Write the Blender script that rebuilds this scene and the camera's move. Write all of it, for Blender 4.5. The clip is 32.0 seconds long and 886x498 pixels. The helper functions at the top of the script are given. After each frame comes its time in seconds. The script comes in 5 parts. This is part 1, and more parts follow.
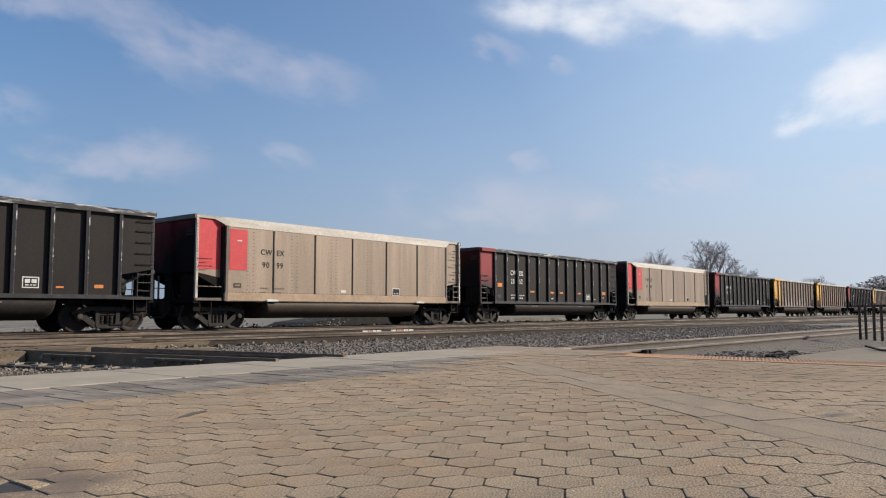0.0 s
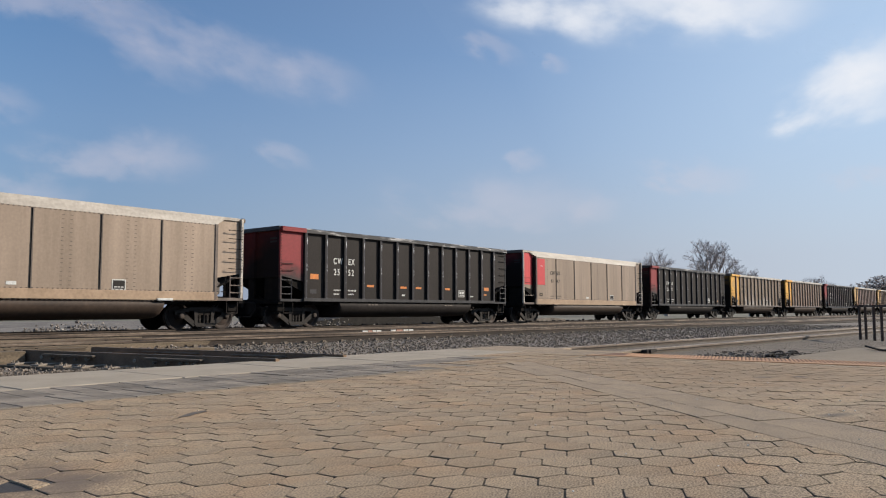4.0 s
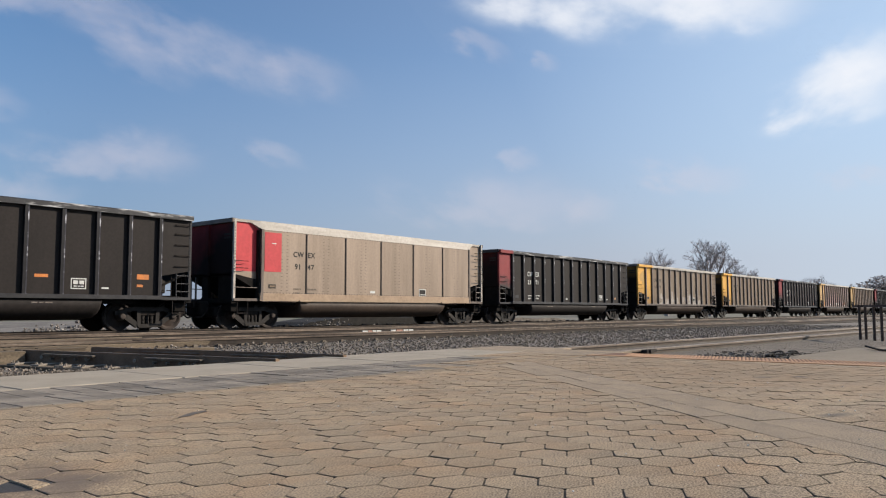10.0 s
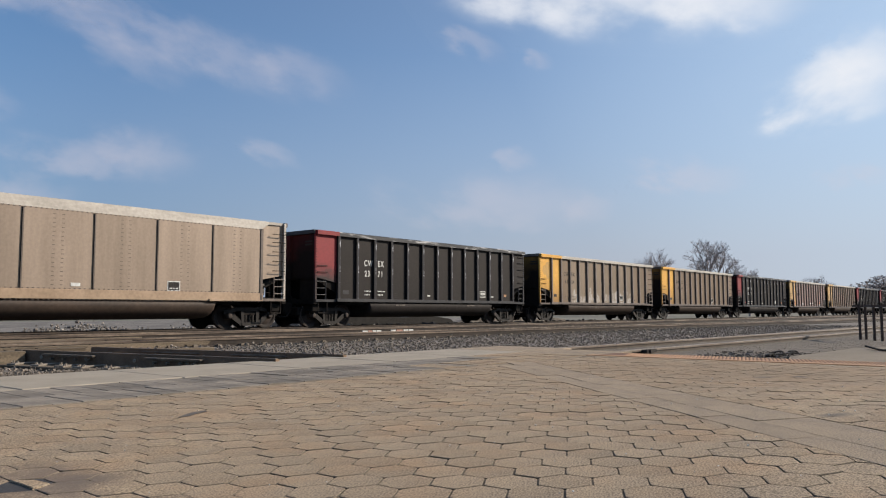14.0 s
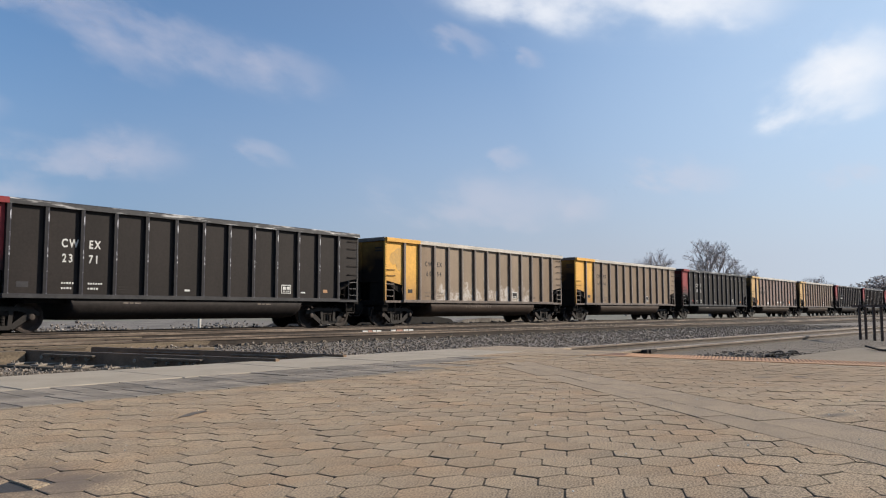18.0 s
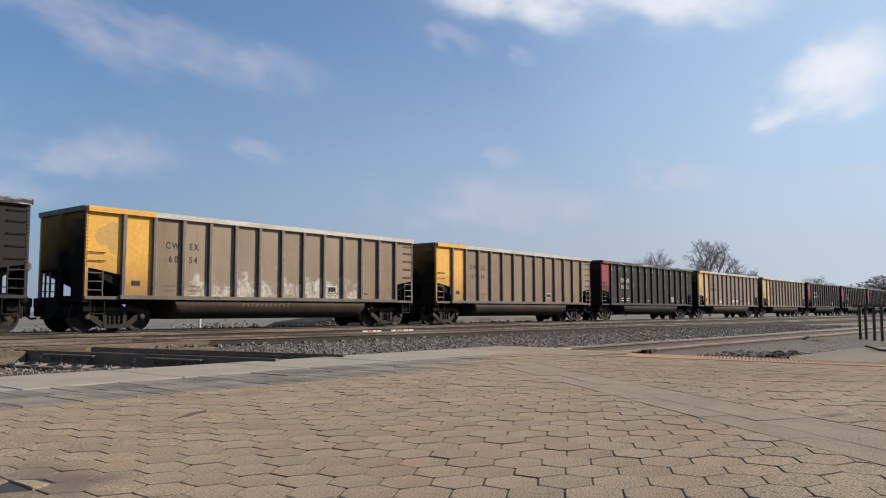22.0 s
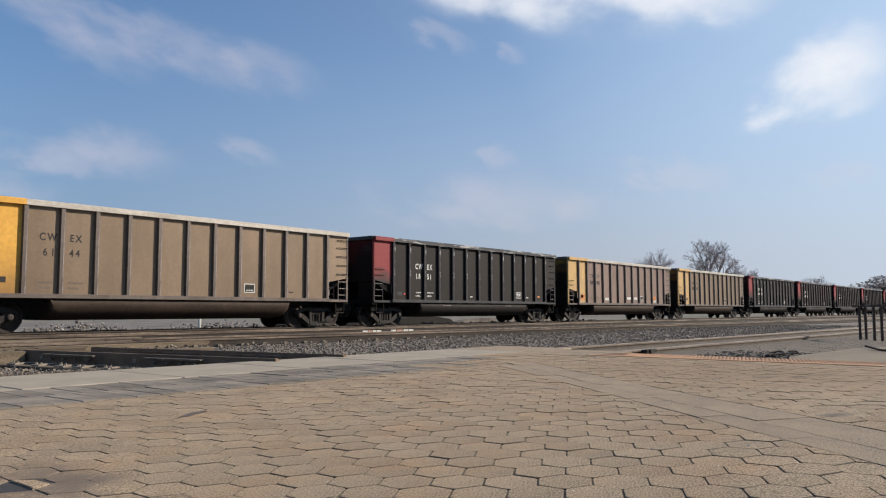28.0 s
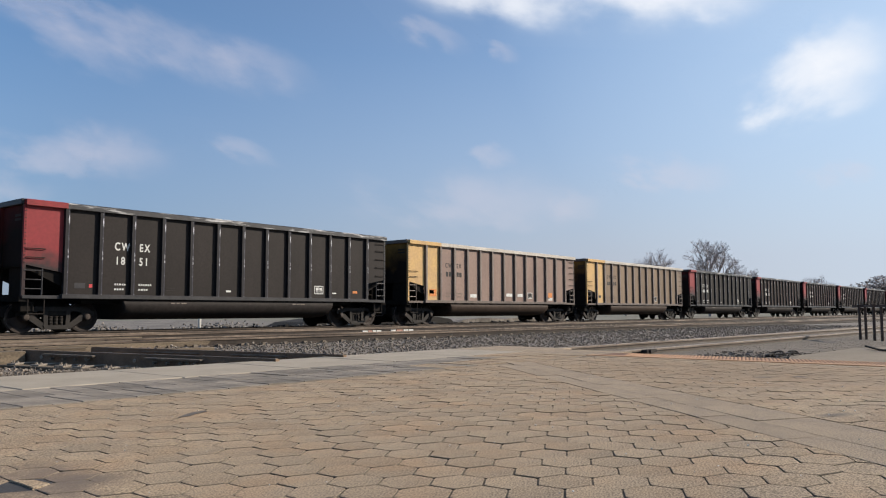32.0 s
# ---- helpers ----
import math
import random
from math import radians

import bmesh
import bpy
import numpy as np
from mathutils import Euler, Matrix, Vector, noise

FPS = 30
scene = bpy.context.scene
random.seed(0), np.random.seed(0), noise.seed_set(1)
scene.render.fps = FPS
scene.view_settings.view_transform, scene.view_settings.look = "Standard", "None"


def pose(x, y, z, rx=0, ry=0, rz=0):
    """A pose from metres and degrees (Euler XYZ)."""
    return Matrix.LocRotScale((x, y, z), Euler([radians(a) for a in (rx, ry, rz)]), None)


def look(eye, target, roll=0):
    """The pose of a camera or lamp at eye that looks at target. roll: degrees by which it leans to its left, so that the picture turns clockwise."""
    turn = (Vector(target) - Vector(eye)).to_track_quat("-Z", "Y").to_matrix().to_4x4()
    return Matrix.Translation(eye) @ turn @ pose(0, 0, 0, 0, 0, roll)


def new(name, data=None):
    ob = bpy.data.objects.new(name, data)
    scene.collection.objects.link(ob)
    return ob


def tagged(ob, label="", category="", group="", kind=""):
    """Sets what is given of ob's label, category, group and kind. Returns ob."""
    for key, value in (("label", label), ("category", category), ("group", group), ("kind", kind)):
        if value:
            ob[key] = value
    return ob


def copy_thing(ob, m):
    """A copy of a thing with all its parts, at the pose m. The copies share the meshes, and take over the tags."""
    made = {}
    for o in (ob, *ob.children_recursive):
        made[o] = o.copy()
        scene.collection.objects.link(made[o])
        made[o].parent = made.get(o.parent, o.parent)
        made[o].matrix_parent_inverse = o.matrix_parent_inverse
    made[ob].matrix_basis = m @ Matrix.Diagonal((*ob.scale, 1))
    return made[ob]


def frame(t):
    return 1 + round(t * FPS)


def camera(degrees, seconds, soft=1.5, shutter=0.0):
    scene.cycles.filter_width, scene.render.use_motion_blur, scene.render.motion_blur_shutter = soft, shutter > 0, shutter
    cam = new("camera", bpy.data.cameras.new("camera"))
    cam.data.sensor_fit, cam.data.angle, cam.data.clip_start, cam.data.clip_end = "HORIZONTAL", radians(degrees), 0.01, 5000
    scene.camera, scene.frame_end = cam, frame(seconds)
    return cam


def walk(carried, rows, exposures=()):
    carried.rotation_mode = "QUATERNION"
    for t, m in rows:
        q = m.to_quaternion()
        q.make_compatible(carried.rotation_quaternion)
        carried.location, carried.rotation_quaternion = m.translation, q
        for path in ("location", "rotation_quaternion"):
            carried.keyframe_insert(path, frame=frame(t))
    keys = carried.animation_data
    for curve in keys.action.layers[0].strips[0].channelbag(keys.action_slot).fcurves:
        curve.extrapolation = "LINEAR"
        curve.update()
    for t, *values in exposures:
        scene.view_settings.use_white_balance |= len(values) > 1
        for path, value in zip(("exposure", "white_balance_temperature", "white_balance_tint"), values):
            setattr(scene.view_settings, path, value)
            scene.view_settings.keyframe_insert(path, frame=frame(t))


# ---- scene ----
# World: x runs along the railway (train heads for -x), y away from the camera, z = 0 at the rail heads.
cam = camera(59.46, 32.0, soft=1.15)
EYE = (0.0, 0.0, 0.604)
AIM = look(EYE, (7.7522, 6.2659, 0.604 + 0.8016), -0.09)
walk(cam, [(0.0, AIM), (32.0, AIM)], exposures=[(0.0, 0.53), (2.0, 0.45), (4.0, 0.45), (6.0, 0.54), (9.0, 0.55), (11.0, 0.49), (14.0, 0.44), (16.5, 0.55), (20.0, 0.55), (23.0, 0.48), (28.0, 0.50), (31.0, 0.57), (32.0, 0.57)])

# ---- sky and sun ----
SUN_AZ, SUN_EL = radians(-38.0), radians(28.0)      # towards the sun: angle from +x, height
world = bpy.data.worlds.new("sky")
scene.world = world
world.use_nodes = True
wn = world.node_tree.nodes
sky = wn.new("ShaderNodeTexSky")
sky.sky_type, sky.sun_disc = "NISHITA", False
sky.sun_elevation, sky.sun_rotation = SUN_EL, radians(90) - SUN_AZ
sky.air_density, sky.dust_density, sky.ozone_density = 1.0, 0.5, 3.0
wn["Background"].inputs["Strength"].default_value = 0.081
# pale haze towards the horizon
way = wn.new("ShaderNodeTexCoord")
split = wn.new("ShaderNodeSeparateXYZ")
world.node_tree.links.new(way.outputs["Generated"], split.inputs[0])
low = wn.new("ShaderNodeMapRange")
low.inputs[1].default_value, low.inputs[2].default_value, low.inputs[3].default_value, low.inputs[4].default_value = -0.02, 0.32, 0.80, 0.0
world.node_tree.links.new(split.outputs["Z"], low.inputs[0])
haze = wn.new("ShaderNodeMix")
haze.data_type = "RGBA"
pale = wn.new("ShaderNodeMix")
pale.data_type = "RGBA"
pale.inputs["A"].default_value = (2.05, 2.50, 3.75, 1)
world.node_tree.links.new(pale.outputs["Result"], haze.inputs["B"])
rise = wn.new("ShaderNodeMapRange")
rise.inputs[1].default_value, rise.inputs[2].default_value = 0.0, 0.20
world.node_tree.links.new(split.outputs["Z"], rise.inputs[0])
warm = wn.new("ShaderNodeMix")
warm.data_type = "RGBA"
warm.inputs["A"].default_value, warm.inputs["B"].default_value = (4.50, 4.75, 5.25, 1), (3.85, 4.70, 6.05, 1)
world.node_tree.links.new(rise.outputs[0], warm.inputs["Factor"])
world.node_tree.links.new(warm.outputs["Result"], pale.inputs["B"])
# the haze thickens towards the sun's side
veil = wn.new("ShaderNodeMapRange")
veil.inputs[1].default_value, veil.inputs[2].default_value, veil.inputs[3].default_value, veil.inputs[4].default_value = 0.25, 1.0, 0.0, 0.42
world.node_tree.links.new(split.outputs["X"], veil.inputs[0])
sunny = wn.new("ShaderNodeMapRange")
sunny.inputs[1].default_value, sunny.inputs[2].default_value = 0.45, 0.98
world.node_tree.links.new(split.outputs["X"], sunny.inputs[0])
world.node_tree.links.new(sunny.outputs[0], pale.inputs["Factor"])
total = wn.new("ShaderNodeMath")
total.operation, total.use_clamp = "ADD", True
world.node_tree.links.new(low.outputs[0], total.inputs[0])
world.node_tree.links.new(veil.outputs[0], total.inputs[1])
world.node_tree.links.new(total.outputs[0], haze.inputs["Factor"])
clear = wn.new("ShaderNodeVectorMath")
clear.operation = "MULTIPLY"
clear.inputs[1].default_value = (0.90, 1.08, 1.20)
world.node_tree.links.new(sky.outputs[0], clear.inputs[0])
world.node_tree.links.new(clear.outputs[0], haze.inputs["A"])
# whiter sky around the sun
near_sun = wn.new("ShaderNodeVectorMath")
near_sun.operation = "DOT_PRODUCT"
near_sun.inputs[1].default_value = (math.cos(SUN_AZ) * math.cos(SUN_EL), math.sin(SUN_AZ) * math.cos(SUN_EL), math.sin(SUN_EL))
world.node_tree.links.new(way.outputs["Generated"], near_sun.inputs[0])
ring = wn.new("ShaderNodeMapRange")
ring.inputs[1].default_value, ring.inputs[2].default_value, ring.inputs[3].default_value, ring.inputs[4].default_value = 0.40, 1.0, 0.0, 0.8
world.node_tree.links.new(near_sun.outputs["Value"], ring.inputs[0])
white = wn.new("ShaderNodeMix")
white.data_type = "RGBA"
white.inputs["B"].default_value = (5.7, 7.1, 8.6, 1)
world.node_tree.links.new(ring.outputs[0], white.inputs["Factor"])
world.node_tree.links.new(haze.outputs["Result"], white.inputs["A"])
world.node_tree.links.new(white.outputs["Result"], wn["Background"].inputs["Color"])
sun = new("sun", bpy.data.lights.new("sun", "SUN"))
sun.data.energy, sun.data.angle, sun.data.color = 4.5, radians(0.6), (1.0, 0.895, 0.76)
sun_way = Vector((math.cos(SUN_AZ) * math.cos(SUN_EL), math.sin(SUN_AZ) * math.cos(SUN_EL), math.sin(SUN_EL)))
sun.matrix_world = look(sun_way * 60, (0, 0, 0))


# ---- materials ----
def material(name, base, second=None, scale=3.0, rough=0.8, metal=0.0, bump=0.0, bump_scale=40.0, fine=0.25, fine_scale=60.0,
             per_object=0.0, per_island=0.0, stretch=(1, 1, 1), contrast=(0.35, 0.65), spec=0.3, grit=(0.25, 0.75)):
    """Base colour broken up at two scales, with fine relief."""
    mat = bpy.data.materials.new(name)
    mat.use_nodes = True
    nt = mat.node_tree
    bsdf = nt.nodes["Principled BSDF"]
    bsdf.inputs["Roughness"].default_value = rough
    bsdf.inputs["Metallic"].default_value = metal
    bsdf.inputs["Specular IOR Level"].default_value = spec
    tex = nt.nodes.new("ShaderNodeTexCoord")
    mapping = nt.nodes.new("ShaderNodeMapping")
    mapping.inputs["Scale"].default_value = stretch
    nt.links.new(tex.outputs["Object"], mapping.inputs["Vector"])
    big = nt.nodes.new("ShaderNodeTexNoise")
    big.inputs["Scale"].default_value, big.inputs["Detail"].default_value, big.inputs["Roughness"].default_value = scale, 9, 0.62
    nt.links.new(mapping.outputs[0], big.inputs["Vector"])
    ramp = nt.nodes.new("ShaderNodeMapRange")
    ramp.inputs[1].default_value, ramp.inputs[2].default_value = contrast
    nt.links.new(big.outputs["Fac"], ramp.inputs[0])
    mix = nt.nodes.new("ShaderNodeMix")
    mix.data_type = "RGBA"
    mix.inputs["A"].default_value = (*base, 1)
    mix.inputs["B"].default_value = (*(second or [c * 0.75 for c in base]), 1)
    nt.links.new(ramp.outputs[0], mix.inputs["Factor"])
    small = nt.nodes.new("ShaderNodeTexNoise")
    small.inputs["Scale"].default_value, small.inputs["Detail"].default_value = fine_scale, 3
    nt.links.new(tex.outputs["Object"], small.inputs["Vector"])
    val = nt.nodes.new("ShaderNodeMapRange")
    val.inputs[1].default_value, val.inputs[2].default_value = grit
    val.inputs[3].default_value, val.inputs[4].default_value = 1 - fine, 1 + fine
    nt.links.new(small.outputs["Fac"], val.inputs[0])
    value = val.outputs[0]
    for amount, node, out in ((per_object, "ShaderNodeObjectInfo", "Random"), (per_island, "ShaderNodeNewGeometry", "Random Per Island")):
        if amount:
            src = nt.nodes.new(node)
            rng = nt.nodes.new("ShaderNodeMapRange")
            rng.inputs[3].default_value, rng.inputs[4].default_value = 1 - amount, 1 + amount
            nt.links.new(src.outputs[out], rng.inputs[0])
            mul = nt.nodes.new("ShaderNodeMath")
            mul.operation = "MULTIPLY"
            nt.links.new(value, mul.inputs[0])
            nt.links.new(rng.outputs[0], mul.inputs[1])
            value = mul.outputs[0]
    tint = nt.nodes.new("ShaderNodeVectorMath")
    tint.operation = "SCALE"
    nt.links.new(mix.outputs["Result"], tint.inputs[0])
    nt.links.new(value, tint.inputs["Scale"])
    nt.links.new(tint.outputs[0], bsdf.inputs["Base Color"])
    if bump:
        relief = nt.nodes.new("ShaderNodeTexNoise")
        relief.inputs["Scale"].default_value, relief.inputs["Detail"].default_value = bump_scale, 4
        nt.links.new(tex.outputs["Object"], relief.inputs["Vector"])
        bn = nt.nodes.new("ShaderNodeBump")
        bn.inputs["Strength"].default_value, bn.inputs["Distance"].default_value = bump, 0.02
        nt.links.new(relief.outputs["Fac"], bn.inputs["Height"])
        nt.links.new(bn.outputs[0], bsdf.inputs["Normal"])
    return mat


M = {}
M["black_paint"] = material("black_paint", (0.0165, 0.0134, 0.0122), (0.0232, 0.0186, 0.0168), 0.9, 0.62, fine=0.16, fine_scale=14, stretch=(1, 1, 0.35), spec=0.14)
M["black_edge"] = material("black_edge", (0.0174, 0.0163, 0.0179), (0.0326, 0.0304, 0.0315), 2.5, 0.5, fine=0.3, fine_scale=9)
M["black_post"] = material("black_post", (0.0165, 0.0150, 0.0172), (0.0110, 0.0100, 0.0115), 2.6, 0.55, fine=0.3, fine_scale=9, spec=0.2)
M["black_rub_highlight"] = material("black_rub_highlight", (0.046, 0.043, 0.052), (0.50, 0.49, 0.52), 2.4, 0.45, fine=0.3, fine_scale=9, stretch=(2, 2, 1.3), contrast=(0.52, 0.60))
M["grey_rub_highlight"] = material("grey_rub_highlight", (0.300, 0.260, 0.240), (0.150, 0.118, 0.104), 2.4, 0.45, 0.2, fine=0.3, fine_scale=9, stretch=(2, 2, 0.9))
M["black_chord"] = material("black_chord", (0.0320, 0.0305, 0.0320), (0.380, 0.370, 0.360), 1.6, 0.5, fine=0.3, fine_scale=9, stretch=(0.6, 6, 6), contrast=(0.53, 0.63))
M["aluminium"] = material("aluminium", (0.2060, 0.1450, 0.0960), (0.1520, 0.1060, 0.0690), 0.8, 0.5, 0.2, fine=0.10, fine_scale=12, stretch=(1, 1, 0.3), per_object=0.09)
M["aluminium_silver"] = material("aluminium_silver", (0.318, 0.243, 0.184), (0.232, 0.177, 0.132), 0.7, 0.42, 0.25, fine=0.08, fine_scale=12, stretch=(2.2, 1, 0.2))
M["aluminium_post"] = material("aluminium_post", (0.1403, 0.1122, 0.0952), (0.0833, 0.0646, 0.0544), 1.5, 0.5, 0.2, fine=0.15, fine_scale=8, stretch=(1, 1, 0.5))
M["white_chord"] = material("white_chord", (0.470, 0.425, 0.370), (0.330, 0.295, 0.250), 1.2, 0.45, 0.1, fine=0.15, fine_scale=10, stretch=(0.6, 4, 4))
M["silver_chord"] = material("silver_chord", (0.400, 0.358, 0.308), (0.300, 0.268, 0.228), 1.2, 0.62, fine=0.15, fine_scale=10, stretch=(0.6, 4, 4))
M["beige_band"] = material("beige_band", (0.365, 0.258, 0.172), (0.280, 0.195, 0.126), 1.2, 0.55, fine=0.15, fine_scale=10)
M["red"] = material("red", (0.510, 0.050, 0.056), (0.420, 0.042, 0.047), 1.5, 0.6, fine=0.1, fine_scale=10)
M["dark_red"] = material("dark_red", (0.215, 0.020, 0.022), (0.150, 0.016, 0.018), 1.5, 0.6, fine=0.15, fine_scale=10)
M["yellow"] = material("yellow", (0.640, 0.335, 0.055), (0.520, 0.270, 0.050), 1.2, 0.6, fine=0.10, fine_scale=10)
M["dull_yellow"] = material("dull_yellow", (0.50, 0.315, 0.115), (0.40, 0.255, 0.120), 1.4, 0.65, fine=0.12, fine_scale=10)
M["pink_grey"] = material("pink_grey", (0.225, 0.152, 0.122), (0.165, 0.110, 0.090), 0.9, 0.55, 0.1, fine=0.12, fine_scale=10, stretch=(1, 1, 0.3))
M["brown_black"] = material("brown_black", (0.030, 0.0195, 0.0160), (0.021, 0.0140, 0.0120), 0.9, 0.7, fine=0.16, fine_scale=14, stretch=(1, 1, 0.35), spec=0.1)
M["faded_paint"] = material("faded_paint", (0.40, 0.245, 0.085), (0.48, 0.275, 0.070), 2.2, 0.7, fine=0.12, fine_scale=10)
M["soot_black"] = material("soot_black", (0.0110, 0.0098, 0.0090), (0.0185, 0.0160, 0.0142), 3, 0.9, spec=0.08)
M["iron"] = material("iron", (0.0132, 0.0110, 0.0098), (0.0270, 0.0204, 0.0168), 4, 0.8, fine=0.3, fine_scale=25, spec=0.15)
M["bearing"] = material("bearing", (0.050, 0.037, 0.030), (0.025, 0.019, 0.016), 5, 0.7, fine=0.3, fine_scale=20)
M["iron_light"] = material("iron_light", (0.0235, 0.0188, 0.0160), (0.0130, 0.0106, 0.0092), 4, 0.75, fine=0.3, fine_scale=25)
M["wheel"] = material("wheel", (0.040, 0.027, 0.021), (0.019, 0.014, 0.012), 3, 0.75, fine=0.3, fine_scale=12, per_object=0.35)
M["tread"] = material("tread", (0.30, 0.27, 0.25), (0.16, 0.13, 0.115), 3, 0.4, 0.6)
M["pale_gear"] = material("pale_gear", (0.150, 0.132, 0.118), (0.080, 0.068, 0.060), 4, 0.7, fine=0.3, fine_scale=20)
M["grey_tank"] = material("grey_tank", (0.2080, 0.2000, 0.1920), (0.1520, 0.1480, 0.1400), 3, 0.6)
M["tub"] = material("tub", (0.0663, 0.0433, 0.0306), (0.0425, 0.0289, 0.0213), 1.0, 0.65, fine=0.25, fine_scale=8, stretch=(0.5, 1, 1.5))
M["tub_brown"] = material("tub_brown", (0.0560, 0.0370, 0.0270), (0.0360, 0.0240, 0.0180), 1.0, 0.7, fine=0.25, fine_scale=8, stretch=(0.5, 1, 1.5), spec=0.15)
M["tub_black"] = material("tub_black", (0.0190, 0.0158, 0.0146), (0.0290, 0.0238, 0.0216), 1.0, 0.7, fine=0.25, fine_scale=8, stretch=(0.5, 1, 1.5), spec=0.12)
M["lettering_white"] = material("lettering_white", (0.6000, 0.5920, 0.5600), None, 6, 0.7)
M["lettering_dark"] = material("lettering_dark", (0.026, 0.023, 0.021), None, 6, 0.7)
M["faint_ink"] = material("faint_ink", (0.15, 0.12, 0.095), None, 6, 0.7)
M["faint_chalk"] = material("faint_chalk", (0.20, 0.165, 0.14), None, 6, 0.8)
M["orange_mark"] = material("orange_mark", (0.6000, 0.1920, 0.0400), (0.4400, 0.1600, 0.0480), 5, 0.6)
M["red_paint"] = material("red_paint", (0.42, 0.26, 0.20), (0.32, 0.17, 0.13), 8, 0.8)
M["rail_side"] = material("rail_side", (0.040, 0.029, 0.022), (0.022, 0.017, 0.014), 2, 0.85, fine=0.25, fine_scale=20)
M["rail_tan"] = material("rail_tan", (0.085, 0.064, 0.046), (0.052, 0.040, 0.030), 2, 0.8, fine=0.25, fine_scale=20)
M["rail_black"] = material("rail_black", (0.0397, 0.0294, 0.0224), (0.0243, 0.0192, 0.0154), 2, 0.8, fine=0.25, fine_scale=20)
M["rail_worn_lit"] = material("rail_worn_lit", (0.205, 0.162, 0.125), (0.130, 0.099, 0.075), 0.6, 0.55, 0.1, stretch=(0.5, 3, 3), fine=0.25, fine_scale=8)
M["rail_brown"] = material("rail_brown", (0.070, 0.050, 0.037), (0.036, 0.027, 0.021), 2, 0.7, fine=0.25, fine_scale=20)
M["rail_head"] = material("rail_head", (0.175, 0.132, 0.098), (0.060, 0.043, 0.032), 0.5, 0.6, 0.1, stretch=(0.5, 3, 3), fine=0.35, fine_scale=6, contrast=(0.42, 0.58))
M["rail_dark"] = material("rail_dark", (0.205, 0.132, 0.082), (0.135, 0.088, 0.056), 3, 0.75, fine=0.3)
M["timber"] = material("timber", (0.0870, 0.0691, 0.0512), (0.0512, 0.0410, 0.0333), 3, 0.9, bump=0.5, fine=0.3, per_object=0.25, stretch=(4, 0.6, 4))
M["ballast"] = material("ballast", (0.188, 0.160, 0.134), (0.112, 0.096, 0.082), 9, 0.95, bump=1.0, bump_scale=18, fine=0.5, fine_scale=22)
M["dirt"] = material("dirt", (0.158, 0.130, 0.102), (0.104, 0.085, 0.068), 1.5, 0.95, bump=0.9, bump_scale=26, fine=0.55, fine_scale=30)
M["stone"] = material("stone", (0.212, 0.178, 0.146), (0.140, 0.118, 0.098), 9, 0.95, per_island=0.28, fine=0.3)
PAVING = dict(base=(0.330, 0.243, 0.156), second=(0.224, 0.173, 0.122), scale=1.9, rough=0.92, bump=0.3, bump_scale=260, fine=0.5, fine_scale=120, contrast=(0.28, 0.74), grit=(0.36, 0.64))
M["paver"] = material("paver", per_object=0.09, **PAVING)
M["paver_joined"] = material("paver_joined", per_island=0.09, **PAVING)


def rusty(mat, amount):
    """Broad, faint orange weathering over the blocks."""
    nt = mat.node_tree
    bsdf = nt.nodes["Principled BSDF"]
    paint = bsdf.inputs["Base Color"].links[0].from_socket
    where = nt.nodes.new("ShaderNodeNewGeometry")
    noi = nt.nodes.new("ShaderNodeTexNoise")
    noi.inputs["Scale"].default_value, noi.inputs["Detail"].default_value = 2.2, 5
    nt.links.new(where.outputs["Position"], noi.inputs["Vector"])
    rng = nt.nodes.new("ShaderNodeMapRange")
    rng.inputs[1].default_value, rng.inputs[2].default_value, rng.inputs[4].default_value = 0.46, 0.68, amount
    nt.links.new(noi.outputs["Fac"], rng.inputs[0])
    mix = nt.nodes.new("ShaderNodeMix")
    mix.data_type, mix.blend_type = "RGBA", "MULTIPLY"
    mix.inputs["B"].default_value = (1.12, 0.90, 0.72, 1)
    nt.links.new(rng.outputs[0], mix.inputs["Factor"])
    nt.links.new(paint, mix.inputs["A"])
    nt.links.new(mix.outputs["Result"], bsdf.inputs["Base Color"])


rusty(M["paver"], 0.4)
rusty(M["paver_joined"], 0.4)
M["paver_infill"] = material("paver_infill", (0.318, 0.240, 0.162), (0.205, 0.162, 0.120), 2.2, 0.92, bump=0.3, bump_scale=260, fine=0.45, fine_scale=120, per_object=0.05, contrast=(0.30, 0.72), grit=(0.36, 0.64))
M["dark_block"] = material("dark_block", (0.062, 0.056, 0.052), (0.042, 0.038, 0.036), 4, 0.7, bump=0.2, bump_scale=150, fine=0.2, fine_scale=90)
M["flank"] = material("flank", (0.165, 0.130, 0.095), (0.110, 0.089, 0.067), 8, 0.95, fine=0.3)
M["joint"] = material("joint", (0.250, 0.186, 0.122), (0.170, 0.128, 0.086), 8, 0.95, fine=0.3)
M["slate_paver"] = material("slate_paver", (0.240, 0.203, 0.164), (0.150, 0.128, 0.105), 2.5, 0.9, bump=0.4, bump_scale=120, per_object=0.22, fine=0.4, fine_scale=120)
M["concrete"] = material("concrete", (0.335, 0.287, 0.226), (0.270, 0.230, 0.180), 1.5, 0.9, bump=0.3, bump_scale=60, fine=0.12, fine_scale=80)
M["worn_concrete"] = material("worn_concrete", (0.215, 0.175, 0.130), (0.165, 0.134, 0.100), 0.9, 0.92, bump=0.4, bump_scale=60, fine=0.25, fine_scale=50)
M["tactile"] = material("tactile", (0.400, 0.228, 0.124), (0.330, 0.185, 0.100), 3, 0.85, per_object=0.08)
M["tactile_base"] = material("tactile_base", (0.150, 0.078, 0.050), (0.120, 0.064, 0.042), 3, 0.9)
